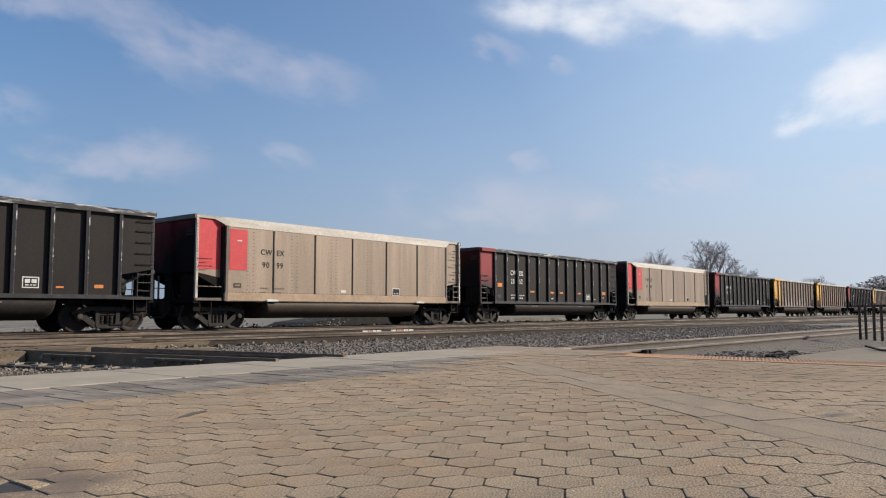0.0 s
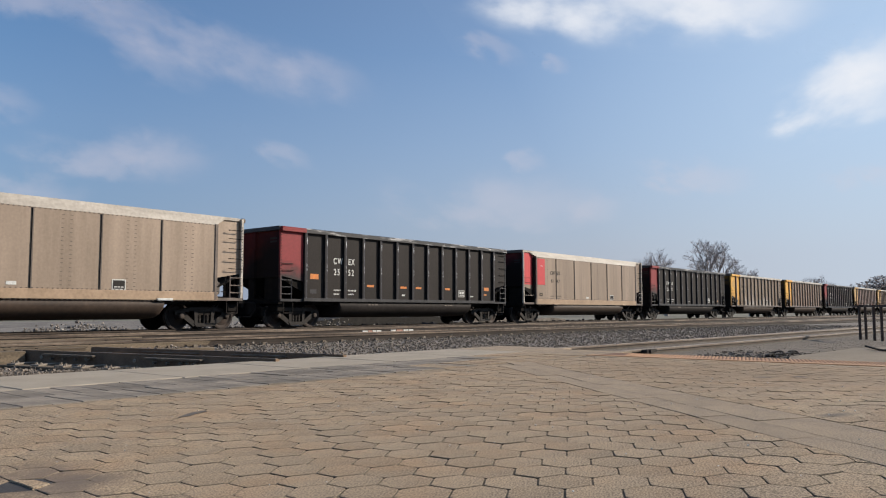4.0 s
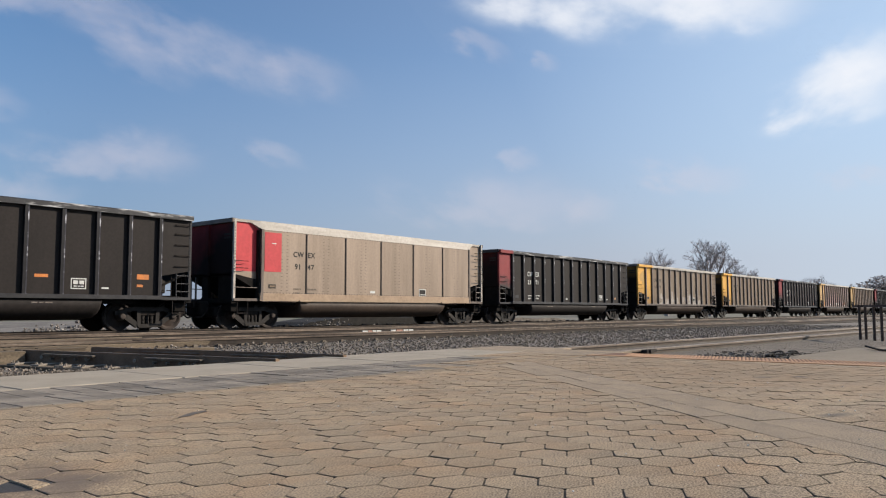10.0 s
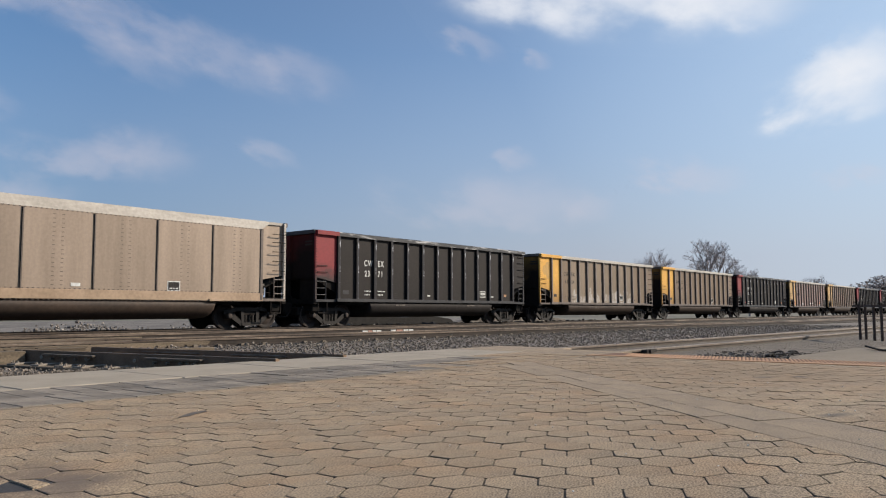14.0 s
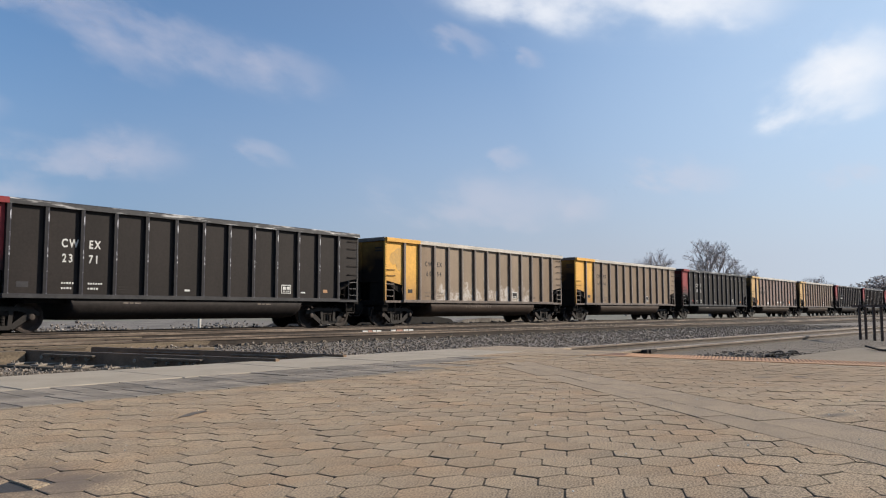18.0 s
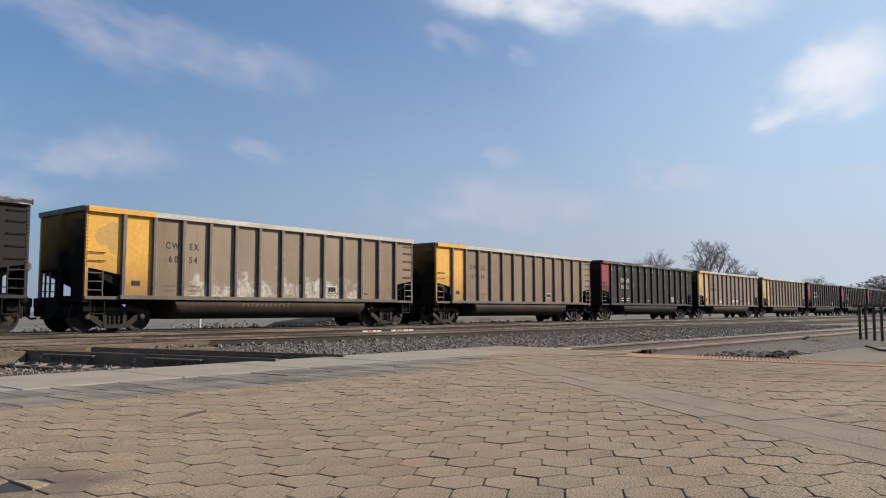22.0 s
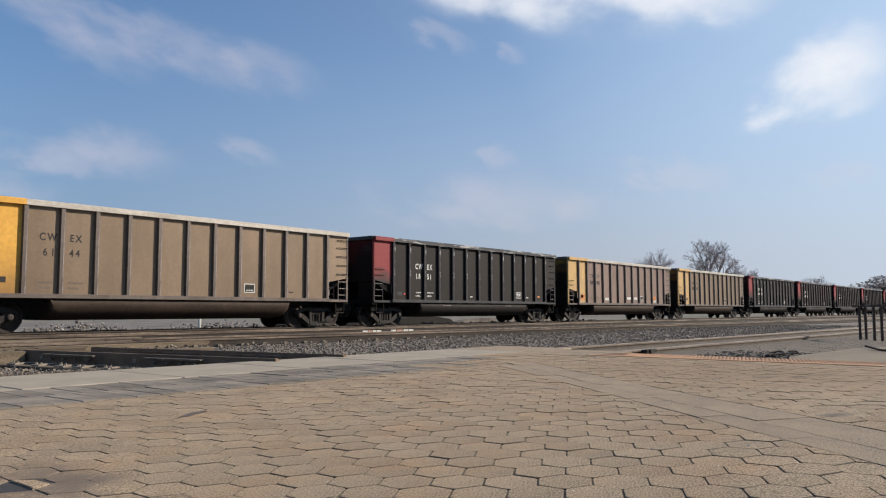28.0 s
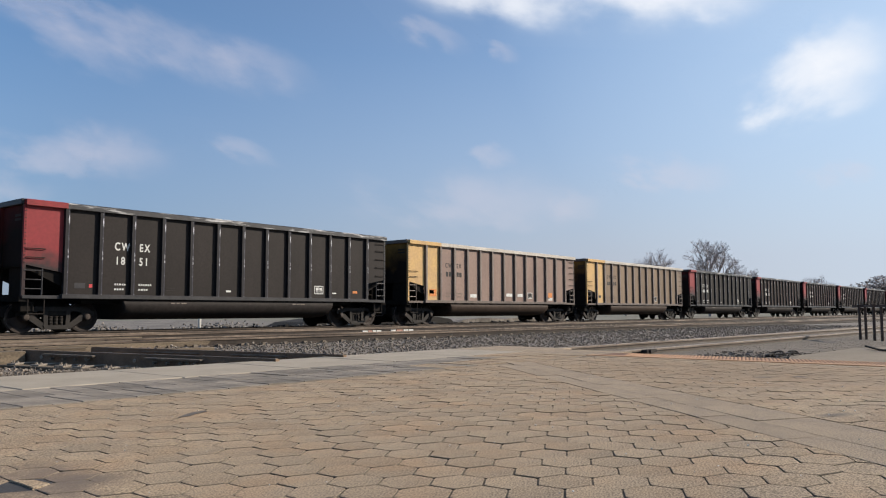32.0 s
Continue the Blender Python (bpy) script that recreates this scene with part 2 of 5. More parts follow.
M["tan_timber"] = material("tan_timber", (0.165, 0.126, 0.086), (0.070, 0.053, 0.037), 1.2, 0.9, bump=0.5, fine=0.3, fine_scale=30, stretch=(0.5, 4, 4))
M["tan_chips"] = material("tan_chips", (0.1880, 0.1560, 0.1240), (0.1320, 0.1104, 0.0896), 9, 0.95, per_island=0.4, fine=0.3)
M["scrap"] = material("scrap", (0.040, 0.034, 0.030), (0.022, 0.019, 0.017), 6, 0.85)
M["rail_clip"] = material("rail_clip", (0.210, 0.170, 0.130), (0.120, 0.095, 0.074), 8, 0.85)
M["pale_clip"] = material("pale_clip", (0.270, 0.228, 0.182), (0.150, 0.124, 0.100), 8, 0.9)
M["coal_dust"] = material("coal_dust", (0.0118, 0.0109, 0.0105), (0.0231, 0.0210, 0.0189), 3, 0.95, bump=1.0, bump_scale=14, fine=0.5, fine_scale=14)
M["ground"] = material("ground", (0.1760, 0.1600, 0.1320), (0.1200, 0.1120, 0.0800), 0.08, 0.95, fine=0.3, fine_scale=2.0)
M["pale_gravel"] = material("pale_gravel", (0.215, 0.190, 0.166), (0.085, 0.075, 0.065), 0.45, 0.95, bump=0.8, bump_scale=6, fine=0.4, fine_scale=5)
M["rubble"] = material("rubble", (0.290, 0.262, 0.236), (0.130, 0.114, 0.100), 2, 0.95, per_island=0.45, fine=0.3, fine_scale=10)
M["bark"] = material("bark", (0.350, 0.300, 0.285), (0.270, 0.230, 0.220), 3, 0.95)
M["fence_paint"] = material("fence_paint", (0.080, 0.052, 0.040), (0.048, 0.034, 0.028), 6, 0.7)
M["grey_block"] = material("grey_block", (0.100, 0.086, 0.076), (0.072, 0.062, 0.056), 6.0, 0.9)


def darkened(name, base, reach, least=0.68):
    """Paint going near-black low on the wall and towards the near corner, ragged-edged."""
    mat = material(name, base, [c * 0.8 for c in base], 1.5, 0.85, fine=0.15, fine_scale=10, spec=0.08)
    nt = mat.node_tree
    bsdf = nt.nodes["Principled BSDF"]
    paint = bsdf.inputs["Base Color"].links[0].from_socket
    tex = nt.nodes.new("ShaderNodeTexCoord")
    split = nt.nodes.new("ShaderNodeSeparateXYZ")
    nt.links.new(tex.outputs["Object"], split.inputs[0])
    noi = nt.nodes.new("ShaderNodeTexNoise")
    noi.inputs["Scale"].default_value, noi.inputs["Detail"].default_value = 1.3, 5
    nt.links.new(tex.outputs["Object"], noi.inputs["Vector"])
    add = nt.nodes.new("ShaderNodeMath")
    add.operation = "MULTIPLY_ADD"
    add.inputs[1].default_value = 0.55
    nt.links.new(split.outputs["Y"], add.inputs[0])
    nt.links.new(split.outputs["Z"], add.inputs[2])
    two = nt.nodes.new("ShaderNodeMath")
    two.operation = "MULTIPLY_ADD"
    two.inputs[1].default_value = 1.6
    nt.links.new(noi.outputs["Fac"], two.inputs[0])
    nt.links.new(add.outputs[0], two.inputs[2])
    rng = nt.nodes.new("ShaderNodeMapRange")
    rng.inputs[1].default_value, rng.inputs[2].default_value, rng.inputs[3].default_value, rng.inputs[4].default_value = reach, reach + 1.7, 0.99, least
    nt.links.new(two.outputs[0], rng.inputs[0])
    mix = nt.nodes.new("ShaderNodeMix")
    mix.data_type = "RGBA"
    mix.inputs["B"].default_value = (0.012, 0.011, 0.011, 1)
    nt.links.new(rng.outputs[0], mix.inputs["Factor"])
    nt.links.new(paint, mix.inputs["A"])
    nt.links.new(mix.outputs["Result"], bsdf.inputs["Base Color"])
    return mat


M["darkened_red"] = darkened("darkened_red", (0.19, 0.026, 0.024), 3.1, 0.50)
M["darkened_bright_red"] = darkened("darkened_bright_red", (0.42, 0.055, 0.06), 3.3, 0.58)
M["darkened_yellow"] = darkened("darkened_yellow", (0.50, 0.27, 0.06), 2.9, 0.38)


def scrubbed():
    """Bare aluminium with pale, half-scrubbed paint in ragged patches along the lower half."""
    mat = material("scrubbed", (0.225, 0.168, 0.118), (0.170, 0.126, 0.088), 0.8, 0.5, 0.2, fine=0.08, fine_scale=12, stretch=(1, 1, 0.3))
    nt = mat.node_tree
    bsdf = nt.nodes["Principled BSDF"]
    paint = bsdf.inputs["Base Color"].links[0].from_socket
    tex = nt.nodes.new("ShaderNodeTexCoord")
    split = nt.nodes.new("ShaderNodeSeparateXYZ")
    nt.links.new(tex.outputs["Object"], split.inputs[0])
    noi = nt.nodes.new("ShaderNodeTexNoise")
    noi.inputs["Scale"].default_value, noi.inputs["Detail"].default_value, noi.inputs["Distortion"].default_value = 1.7, 7, 0.3
    nt.links.new(tex.outputs["Object"], noi.inputs["Vector"])
    two = nt.nodes.new("ShaderNodeMath")
    two.operation = "MULTIPLY_ADD"
    two.inputs[1].default_value = -2.4
    nt.links.new(noi.outputs["Fac"], two.inputs[0])
    nt.links.new(split.outputs["Z"], two.inputs[2])
    rng = nt.nodes.new("ShaderNodeMapRange")
    rng.inputs[1].default_value, rng.inputs[2].default_value, rng.inputs[3].default_value, rng.inputs[4].default_value = 0.36, 0.62, 0.85, 0.0
    nt.links.new(two.outputs[0], rng.inputs[0])
    mix = nt.nodes.new("ShaderNodeMix")
    mix.data_type = "RGBA"
    mix.inputs["B"].default_value = (0.42, 0.385, 0.35, 1)
    lace = nt.nodes.new("ShaderNodeTexNoise")
    lace.inputs["Scale"].default_value, lace.inputs["Detail"].default_value, lace.inputs["Distortion"].default_value = 3.6, 6, 1.2
    nt.links.new(tex.outputs["Object"], lace.inputs["Vector"])
    gaps = nt.nodes.new("ShaderNodeMapRange")
    gaps.inputs[1].default_value, gaps.inputs[2].default_value, gaps.inputs[3].default_value = 0.40, 0.58, 0.12
    nt.links.new(lace.outputs["Fac"], gaps.inputs[0])
    broken = nt.nodes.new("ShaderNodeMath")
    broken.operation = "MULTIPLY"
    nt.links.new(rng.outputs[0], broken.inputs[0])
    nt.links.new(gaps.outputs[0], broken.inputs[1])
    nt.links.new(broken.outputs[0], mix.inputs["Factor"])
    nt.links.new(paint, mix.inputs["A"])
    nt.links.new(mix.outputs["Result"], bsdf.inputs["Base Color"])
    return mat


M["scrubbed"] = scrubbed()


def grimy(name, base, dirt, z0, z1, most):
    """End-panel paint with coal dirt creeping up from below in a ragged line."""
    mat = material(name, base, [c * 0.88 for c in base], 1.4, 0.6, fine=0.12, fine_scale=10)
    nt = mat.node_tree
    bsdf = nt.nodes["Principled BSDF"]
    paint = bsdf.inputs["Base Color"].links[0].from_socket
    tex = nt.nodes.new("ShaderNodeTexCoord")
    split = nt.nodes.new("ShaderNodeSeparateXYZ")
    nt.links.new(tex.outputs["Object"], split.inputs[0])
    noi = nt.nodes.new("ShaderNodeTexNoise")
    noi.inputs["Scale"].default_value, noi.inputs["Detail"].default_value = 2.4, 6
    nt.links.new(tex.outputs["Object"], noi.inputs["Vector"])
    two = nt.nodes.new("ShaderNodeMath")
    two.operation = "MULTIPLY_ADD"
    two.inputs[1].default_value = 1.2
    nt.links.new(noi.outputs["Fac"], two.inputs[0])
    nt.links.new(split.outputs["Z"], two.inputs[2])
    rng = nt.nodes.new("ShaderNodeMapRange")
    rng.inputs[1].default_value, rng.inputs[2].default_value, rng.inputs[3].default_value, rng.inputs[4].default_value = z0 + 0.6, z1 + 0.6, most, 0.0
    nt.links.new(two.outputs[0], rng.inputs[0])
    mix = nt.nodes.new("ShaderNodeMix")
    mix.data_type = "RGBA"
    mix.inputs["B"].default_value = (*dirt, 1)
    nt.links.new(rng.outputs[0], mix.inputs["Factor"])
    nt.links.new(paint, mix.inputs["A"])
    nt.links.new(mix.outputs["Result"], bsdf.inputs["Base Color"])
    return mat


M["grimy_red"] = grimy("grimy_red", (0.215, 0.022, 0.025), (0.014, 0.012, 0.012), 1.85, 2.45, 0.95)
M["grimy_yellow"] = grimy("grimy_yellow", (0.64, 0.335, 0.055), (0.20, 0.105, 0.040), 1.2, 2.35, 0.8)


# ---- mesh helpers ----
def box(bm, x0, x1, y0, y1, z0, z1, bevel=0.0):
    vs = [bm.verts.new((x, y, z)) for x in (x0, x1) for y in (y0, y1) for z in (z0, z1)]
    made = [bm.faces.new([vs[i] for i in f]) for f in
            ((0, 1, 3, 2), (4, 6, 7, 5), (0, 4, 5, 1), (2, 3, 7, 6), (0, 2, 6, 4), (1, 5, 7, 3))]
    if bevel:
        edges = {e for f in made for e in f.edges}
        bmesh.ops.bevel(bm, geom=list(edges), offset=bevel, segments=1, affect="EDGES", profile=0.5)


def slab(bm, outline, axis, lo, hi):
    """A flat outline (2D, counted round) pushed out along an axis from lo to hi."""
    put = {"x": lambda a, b, c: (c, a, b), "y": lambda a, b, c: (a, c, b), "z": lambda a, b, c: (a, b, c)}[axis]
    one = [bm.verts.new(put(a, b, lo)) for a, b in outline]
    two = [bm.verts.new(put(a, b, hi)) for a, b in outline]
    n = len(outline)
    bm.faces.new(one)
    bm.faces.new(two[::-1])
    for i in range(n):
        bm.faces.new((one[i], two[i], two[(i + 1) % n], one[(i + 1) % n]))


def tube(bm, a, b, r0, r1=None, sides=8):
    a, b = Vector(a), Vector(b)
    turn = (b - a).to_track_quat("Z", "Y")
    rings = []
    for p, rad in ((a, r0), (b, r0 if r1 is None else r1)):
        rings.append([bm.verts.new(p + turn @ Vector((rad * math.cos(k * math.tau / sides), rad * math.sin(k * math.tau / sides), 0)))
                      for k in range(sides)])
    for i in range(sides):
        bm.faces.new((rings[0][i], rings[0][(i + 1) % sides], rings[1][(i + 1) % sides], rings[1][i]))
    bm.faces.new(rings[0][::-1])
    bm.faces.new(rings[1])


def turned(bm, profile, centre, sides=28):
    """A turned solid about a y axis through centre; profile of (radius, y)."""
    rings = []
    for rad, y in profile:
        rings.append([bm.verts.new((centre[0] + rad * math.cos(k * math.tau / sides), centre[1] + y, centre[2] + rad * math.sin(k * math.tau / sides)))
                      for k in range(sides)])
    for one, two in zip(rings, rings[1:]):
        for i in range(sides):
            bm.faces.new((one[i], one[(i + 1) % sides], two[(i + 1) % sides], two[i]))
    bm.faces.new(rings[0][::-1])
    bm.faces.new(rings[-1])


def mesh_of(bm, name, mat, smooth=False):
    bmesh.ops.recalc_face_normals(bm, faces=bm.faces)
    me = bpy.data.meshes.new(name)
    bm.to_mesh(me)
    bm.free()
    me.materials.append(M[mat])
    if smooth:
        me.shade_smooth()
    return me


def part(name, bm, mat, parent, label="", smooth=False, m=None):
    me = bm if isinstance(bm, bpy.types.Mesh) else mesh_of(bm, name, mat, smooth)
    ob = new(name, me)
    ob.parent = parent
    if m is not None:
        ob.matrix_basis = m
    return tagged(ob, label)


def thing(name, bm, mat, label, category="", group="", kind="", smooth=False):
    return tagged(new(name, mesh_of(bm, name, mat, smooth)), label, category, group, kind)


def base(name, label, category, group="", kind="", m=None):
    ob = new(name)
    ob.empty_display_size = 0.3
    if m is not None:
        ob.matrix_basis = m
    return tagged(ob, label, category, group, kind)


def words(text, size, mat, parent, x, z, y, name="lettering", label="", space=1.12, narrow=1.0):
    """Built-in font, as a thin mesh on a wall that faces -y."""
    cu = bpy.data.curves.new("text", "FONT")
    cu.body, cu.size, cu.extrude, cu.align_x = text, size, 0.002, "LEFT"
    cu.offset, cu.space_character = 0.022 * size, space
    tmp = bpy.data.objects.new("text", cu)
    me = bpy.data.meshes.new_from_object(tmp)
    bpy.data.objects.remove(tmp)
    me.materials.clear()
    me.materials.append(M[mat])
    ob = new(name, me)
    ob.parent = parent
    me.transform(Matrix.Diagonal((narrow, 1, 1, 1)))
    ob.matrix_basis = pose(x, y, z, 90, 0, 0)
    return tagged(ob, label)


# ---- ground ----
bm = bmesh.new()
box(bm, -900, 3200, -900, 3600, -1.0, -0.42)
thing("ground", bm, "ground", "flat dry brown ground reaching the horizon", "ground", kind="structure")
bm = bmesh.new()
box(bm, -60, 260, 7.9, 27.5, -0.419, -0.24)
thing("ballast_bed", bm, "ballast", "grey crushed-stone ballast bed under the main tracks", "ballast", kind="structure")
bm = bmesh.new()
box(bm, 7.85, 260, 8.21, 19.0, -0.24, -0.188)
thing("ballast_shoulder", bm, "ballast", "grey crushed-stone ballast filled up to the sleepers", "ballast", kind="structure")
bm = bmesh.new()
box(bm, 10.88, 200, -14, 7.89, -0.419, -0.2)
thing("side_ballast", bm, "dirt", "grey crushed-stone ballast beside the diverging track", "ballast", kind="structure")
bm = bmesh.new()
box(bm, -60, 47, 28, 75, -0.419, -0.30)
thing("gravel_yard", bm, "pale_gravel", "pale gravel yard beyond the tracks", "gravel", kind="structure")


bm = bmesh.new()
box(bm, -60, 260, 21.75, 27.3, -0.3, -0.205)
thing("coal_dust", bm, "coal_dust", "black ballast under the train's track", "ballast", kind="structure")


def rail_mesh(length, name="rail", paint="rail_side", head="rail_head"):
    prof = [(-0.07, -0.18), (0.07, -0.18), (0.07, -0.165), (0.018, -0.14), (0.012, -0.05), (0.035, -0.04), (0.036, -0.008), (0.028, 0.0),
            (-0.028, 0.0), (-0.036, -0.008), (-0.035, -0.04), (-0.012, -0.05), (-0.018, -0.14), (-0.07, -0.165)]
    bm = bmesh.new()
    slab(bm, prof, "x", 0, length)
    me = mesh_of(bm, name, paint)
    me.materials.append(M[head])
    # pale head, dark web: some polish, plus sun and shade in the colour
    for f in me.polygons:
        if f.center.z > -0.046:
            f.material_index = 1
    return me


def track(name, x0, y0, x1, y1, z, label, paint="rail_side", sleepers=True, step=0.6):
    """Two rails on sleepers; (x0, y0) to (x1, y1) is the centre line."""
    a, b = Vector((x0, y0, z)), Vector((x1, y1, z))
    turn = math.degrees(math.atan2(y1 - y0, x1 - x0))
    ob = base(name, label, "railway track", kind="structure", m=pose(x0, y0, z, 0, 0, turn))
    length = (b - a).length
    me = rail_mesh(length, "rail", paint, {"rail_black": "rail_brown", "rail_tan": "rail_worn_lit"}.get(paint, "rail_head"))
    for y in (-0.7535, 0.7535):
        part("rail", me, "", ob, m=pose(0, y, 0))
    if sleepers:
        bm = bmesh.new()
        box(bm, -0.11, 0.11, -1.3, 1.3, -0.34, -0.181, 0.015)
        me = mesh_of(bm, "sleeper", "timber")
        far = bmesh.new()
        for i in range(int(length / step)):
            x = i * step + random.uniform(-0.04, 0.04)
            wx = x0 + x
            if 4 < wx < 45:
                part("sleeper", me, "", ob, m=pose(x, random.uniform(-0.06, 0.06), random.uniform(-0.01, 0.004), 0, 0, random.uniform(-1, 1)))
            else:
                box(far, x - 0.11, x + 0.11, -1.3, 1.3, -0.34, -0.181)
        tagged(part("far_sleepers", far, "timber", ob), kind="stuff")
        clips = bmesh.new()
        for i in range(int(length / step)):
            x = i * step
            if 2 < x0 + x < 40:
                for y in (-0.86, -0.65, 0.65, 0.86):
                    box(clips, x - 0.05, x + 0.05, y - 0.035, y + 0.035, -0.18, -0.125)
        tagged(part("rail_clips", clips, "rail_clip", ob, "small weathered rail clips along the rail foot"), kind="stuff")
    return ob


TRACK_Y = 24.31
track("track_train", -60, TRACK_Y, 250, TRACK_Y, 0, "main railway track of steel rails on timber sleepers", "rail_black")
track("track_middle", -60, 20.55, 250, 20.55, 0, "parallel railway track with rusty rails on timber sleepers")
track("track_near", -60, 20.6, 200, 3.5, 0, "near railway track with rusty rails on timber sleepers")
track("track_side", 11.7, 7.1, 120, 2.6, -0.1, "diverging side track of worn steel rails on timber sleepers", "rail_tan")

# crossing rails that meet the platform edge
for x0, y0, x1, y1 in ((5.45, 12.95, 6.42, 7.9), (6.62, 13.05, 7.6, 7.9)):
    bm = bmesh.new()
    d = Vector((x1 - x0, y1 - y0, 0))
    prof = [(-0.08, -0.24), (0.08, -0.24), (0.04, -0.17), (0.035, 0.0), (-0.035, 0.0), (-0.04, -0.17)]
    slab(bm, prof, "x", 0, d.length)
    ob = thing("crossing_rail", bm, "rail_dark", "short dark crossing rail running up to the platform edge", "rail", "crossing rails", "structure")
    ob.matrix_basis = pose(x0, y0, 0, 0, 0, math.degrees(math.atan2(d.y, d.x)))
    # Pale strip along the top: the sunlit look is in its colour.
    bm = bmesh.new()
    box(bm, 0.02, d.length - 0.02, -0.033, 0.033, 0.001, 0.008)
    part("running_surface", bm, "rail_head", ob, "pale running surface with its sunlit look painted in")
    bm = bmesh.new()
    box(bm, 0.2, d.length - 0.25, -0.56, -0.30, -0.3, -0.188, 0.01)
    part("foot_plank", bm, "tan_timber", ob, "tan plank along the rail foot")
    for k in range(int(d.length / 0.5)):
        bm = bmesh.new()
        x = 0.35 + k * 0.5 + 0.05 * (k % 3)
        box(bm, x, x + 0.2, -0.50, -0.36, -0.19, -0.165, 0.006)
        for dx in (0.05, 0.15):
            tube(bm, (x + dx, -0.43, -0.165), (x + dx + 0.01, -0.42, -0.125 - 0.012 * (k % 2)), 0.013, sides=6)
            tube(bm, (x + dx, -0.43, -0.165), (x + dx, -0.43, -0.145), 0.03, sides=6)
        box(bm, x + 0.06, x + 0.13, -0.37, -0.05, -0.185, -0.16, 0.005)
        part("rail_clip", bm, "pale_clip", ob, "pale bolted rail clip")
    for k in range(5):
        bm = bmesh.new()
        x = 0.5 + k * (d.length - 1.0) / 4
        tube(bm, (x, -0.05, -0.09), (x, -0.022, -0.09), 0.028, sides=8)
        part("bolt_head", bm, "pale_clip", ob)

# ---- platform ----
PAVE = -0.03


def pave_z(x, y):
    """Height of the worn paving: a shallow hollow on one side, a low swell on the other, level along its borders."""
    x, y = min(max(x, 0.6), 10.0), min(max(y, 0.0), 5.45)
    return PAVE + (1 - x / 10) * (1 - y / 5.45) * (0.0641 * x - 0.0504 * y - 0.1258)


def laid(x, y, lift=0.0, turn=0.0):
    """A pose flat on the paving at (x, y)."""
    gx = (pave_z(x + 0.05, y) - pave_z(x - 0.05, y)) / 0.1
    gy = (pave_z(x, y + 0.05) - pave_z(x, y - 0.05)) / 0.1
    up = Vector((-gx, -gy, 1)).normalized()
    return Matrix.Translation((x, y, pave_z(x, y) + lift)) @ Vector((0, 0, 1)).rotation_difference(up).to_matrix().to_4x4() @ pose(0, 0, 0, 0, 0, turn)


bm = bmesh.new()
xs = [-30.0, -12.0] + [-4 + 14.12 * k / 56 for k in range(57)]
ys = [-25.0, -12.0] + [-4.5 + 10.0 * k / 40 for k in range(41)]
top = [[bm.verts.new((x, y, pave_z(x, y) - 0.0062)) for y in ys] for x in xs]
for i in range(len(xs) - 1):
    for j in range(len(ys) - 1):
        bm.faces.new((top[i][j], top[i + 1][j], top[i + 1][j + 1], top[i][j + 1]))
rim = [top[i][0] for i in range(len(xs))] + top[-1][1:] + [top[i][-1] for i in range(len(xs) - 2, -1, -1)] + top[0][-2:0:-1]
low = [bm.verts.new((v.co.x, v.co.y, -0.42)) for v in rim]
for k in range(len(rim)):
    bm.faces.new((rim[k], low[k], low[(k + 1) % len(rim)], rim[(k + 1) % len(rim)]))
bm.faces.new(low[::-1])
platform = thing("pavement", bm, "joint", "platform paved with tan hexagonal blocks", "pavement", kind="structure")
bm = bmesh.new()
box(bm, -30, 11.3, 6.72, 8.19, -0.42, PAVE - 0.004)
edge_base = thing("platform_edge", bm, "concrete", "pale concrete edge slab of the platform", "platform edge", kind="structure")
bm = bmesh.new()
box(bm, -30, 10.12, 5.5, 6.72, -0.42, PAVE - 0.012)
border = thing("border_pavement", bm, "joint", "band of dark grey rectangular pavers along the platform edge", "pavement", kind="structure")
bm = bmesh.new()
box(bm, 10.13, 10.86, -25, 5.4, -0.42, PAVE + 0.004)
strip = thing("warning_strip", bm, "tactile_base", "reddish brown ribbed warning strip", "warning strip", kind="structure")


bm = bmesh.new()
box(bm, 10.125, 11.4, 5.402, 6.715, -0.42, PAVE)
thing("corner_slab", bm, "paver_infill", "tan concrete slab at the corner of the platform", "slab", kind="structure")


# ---- coal cars ----
HALF, POSTS, STEP = 7.38, 13, 1.036
FACE, OUT = -1.52, -1.62
TOP, SILL = 3.74, 1.12
CENTRES = [6.06, 22.39, 38.54, 55.02, 71.28, 87.69, 104.13, 120.41, 136.68] + [136.68 + 16.33 * k for k in range(1, 9)]


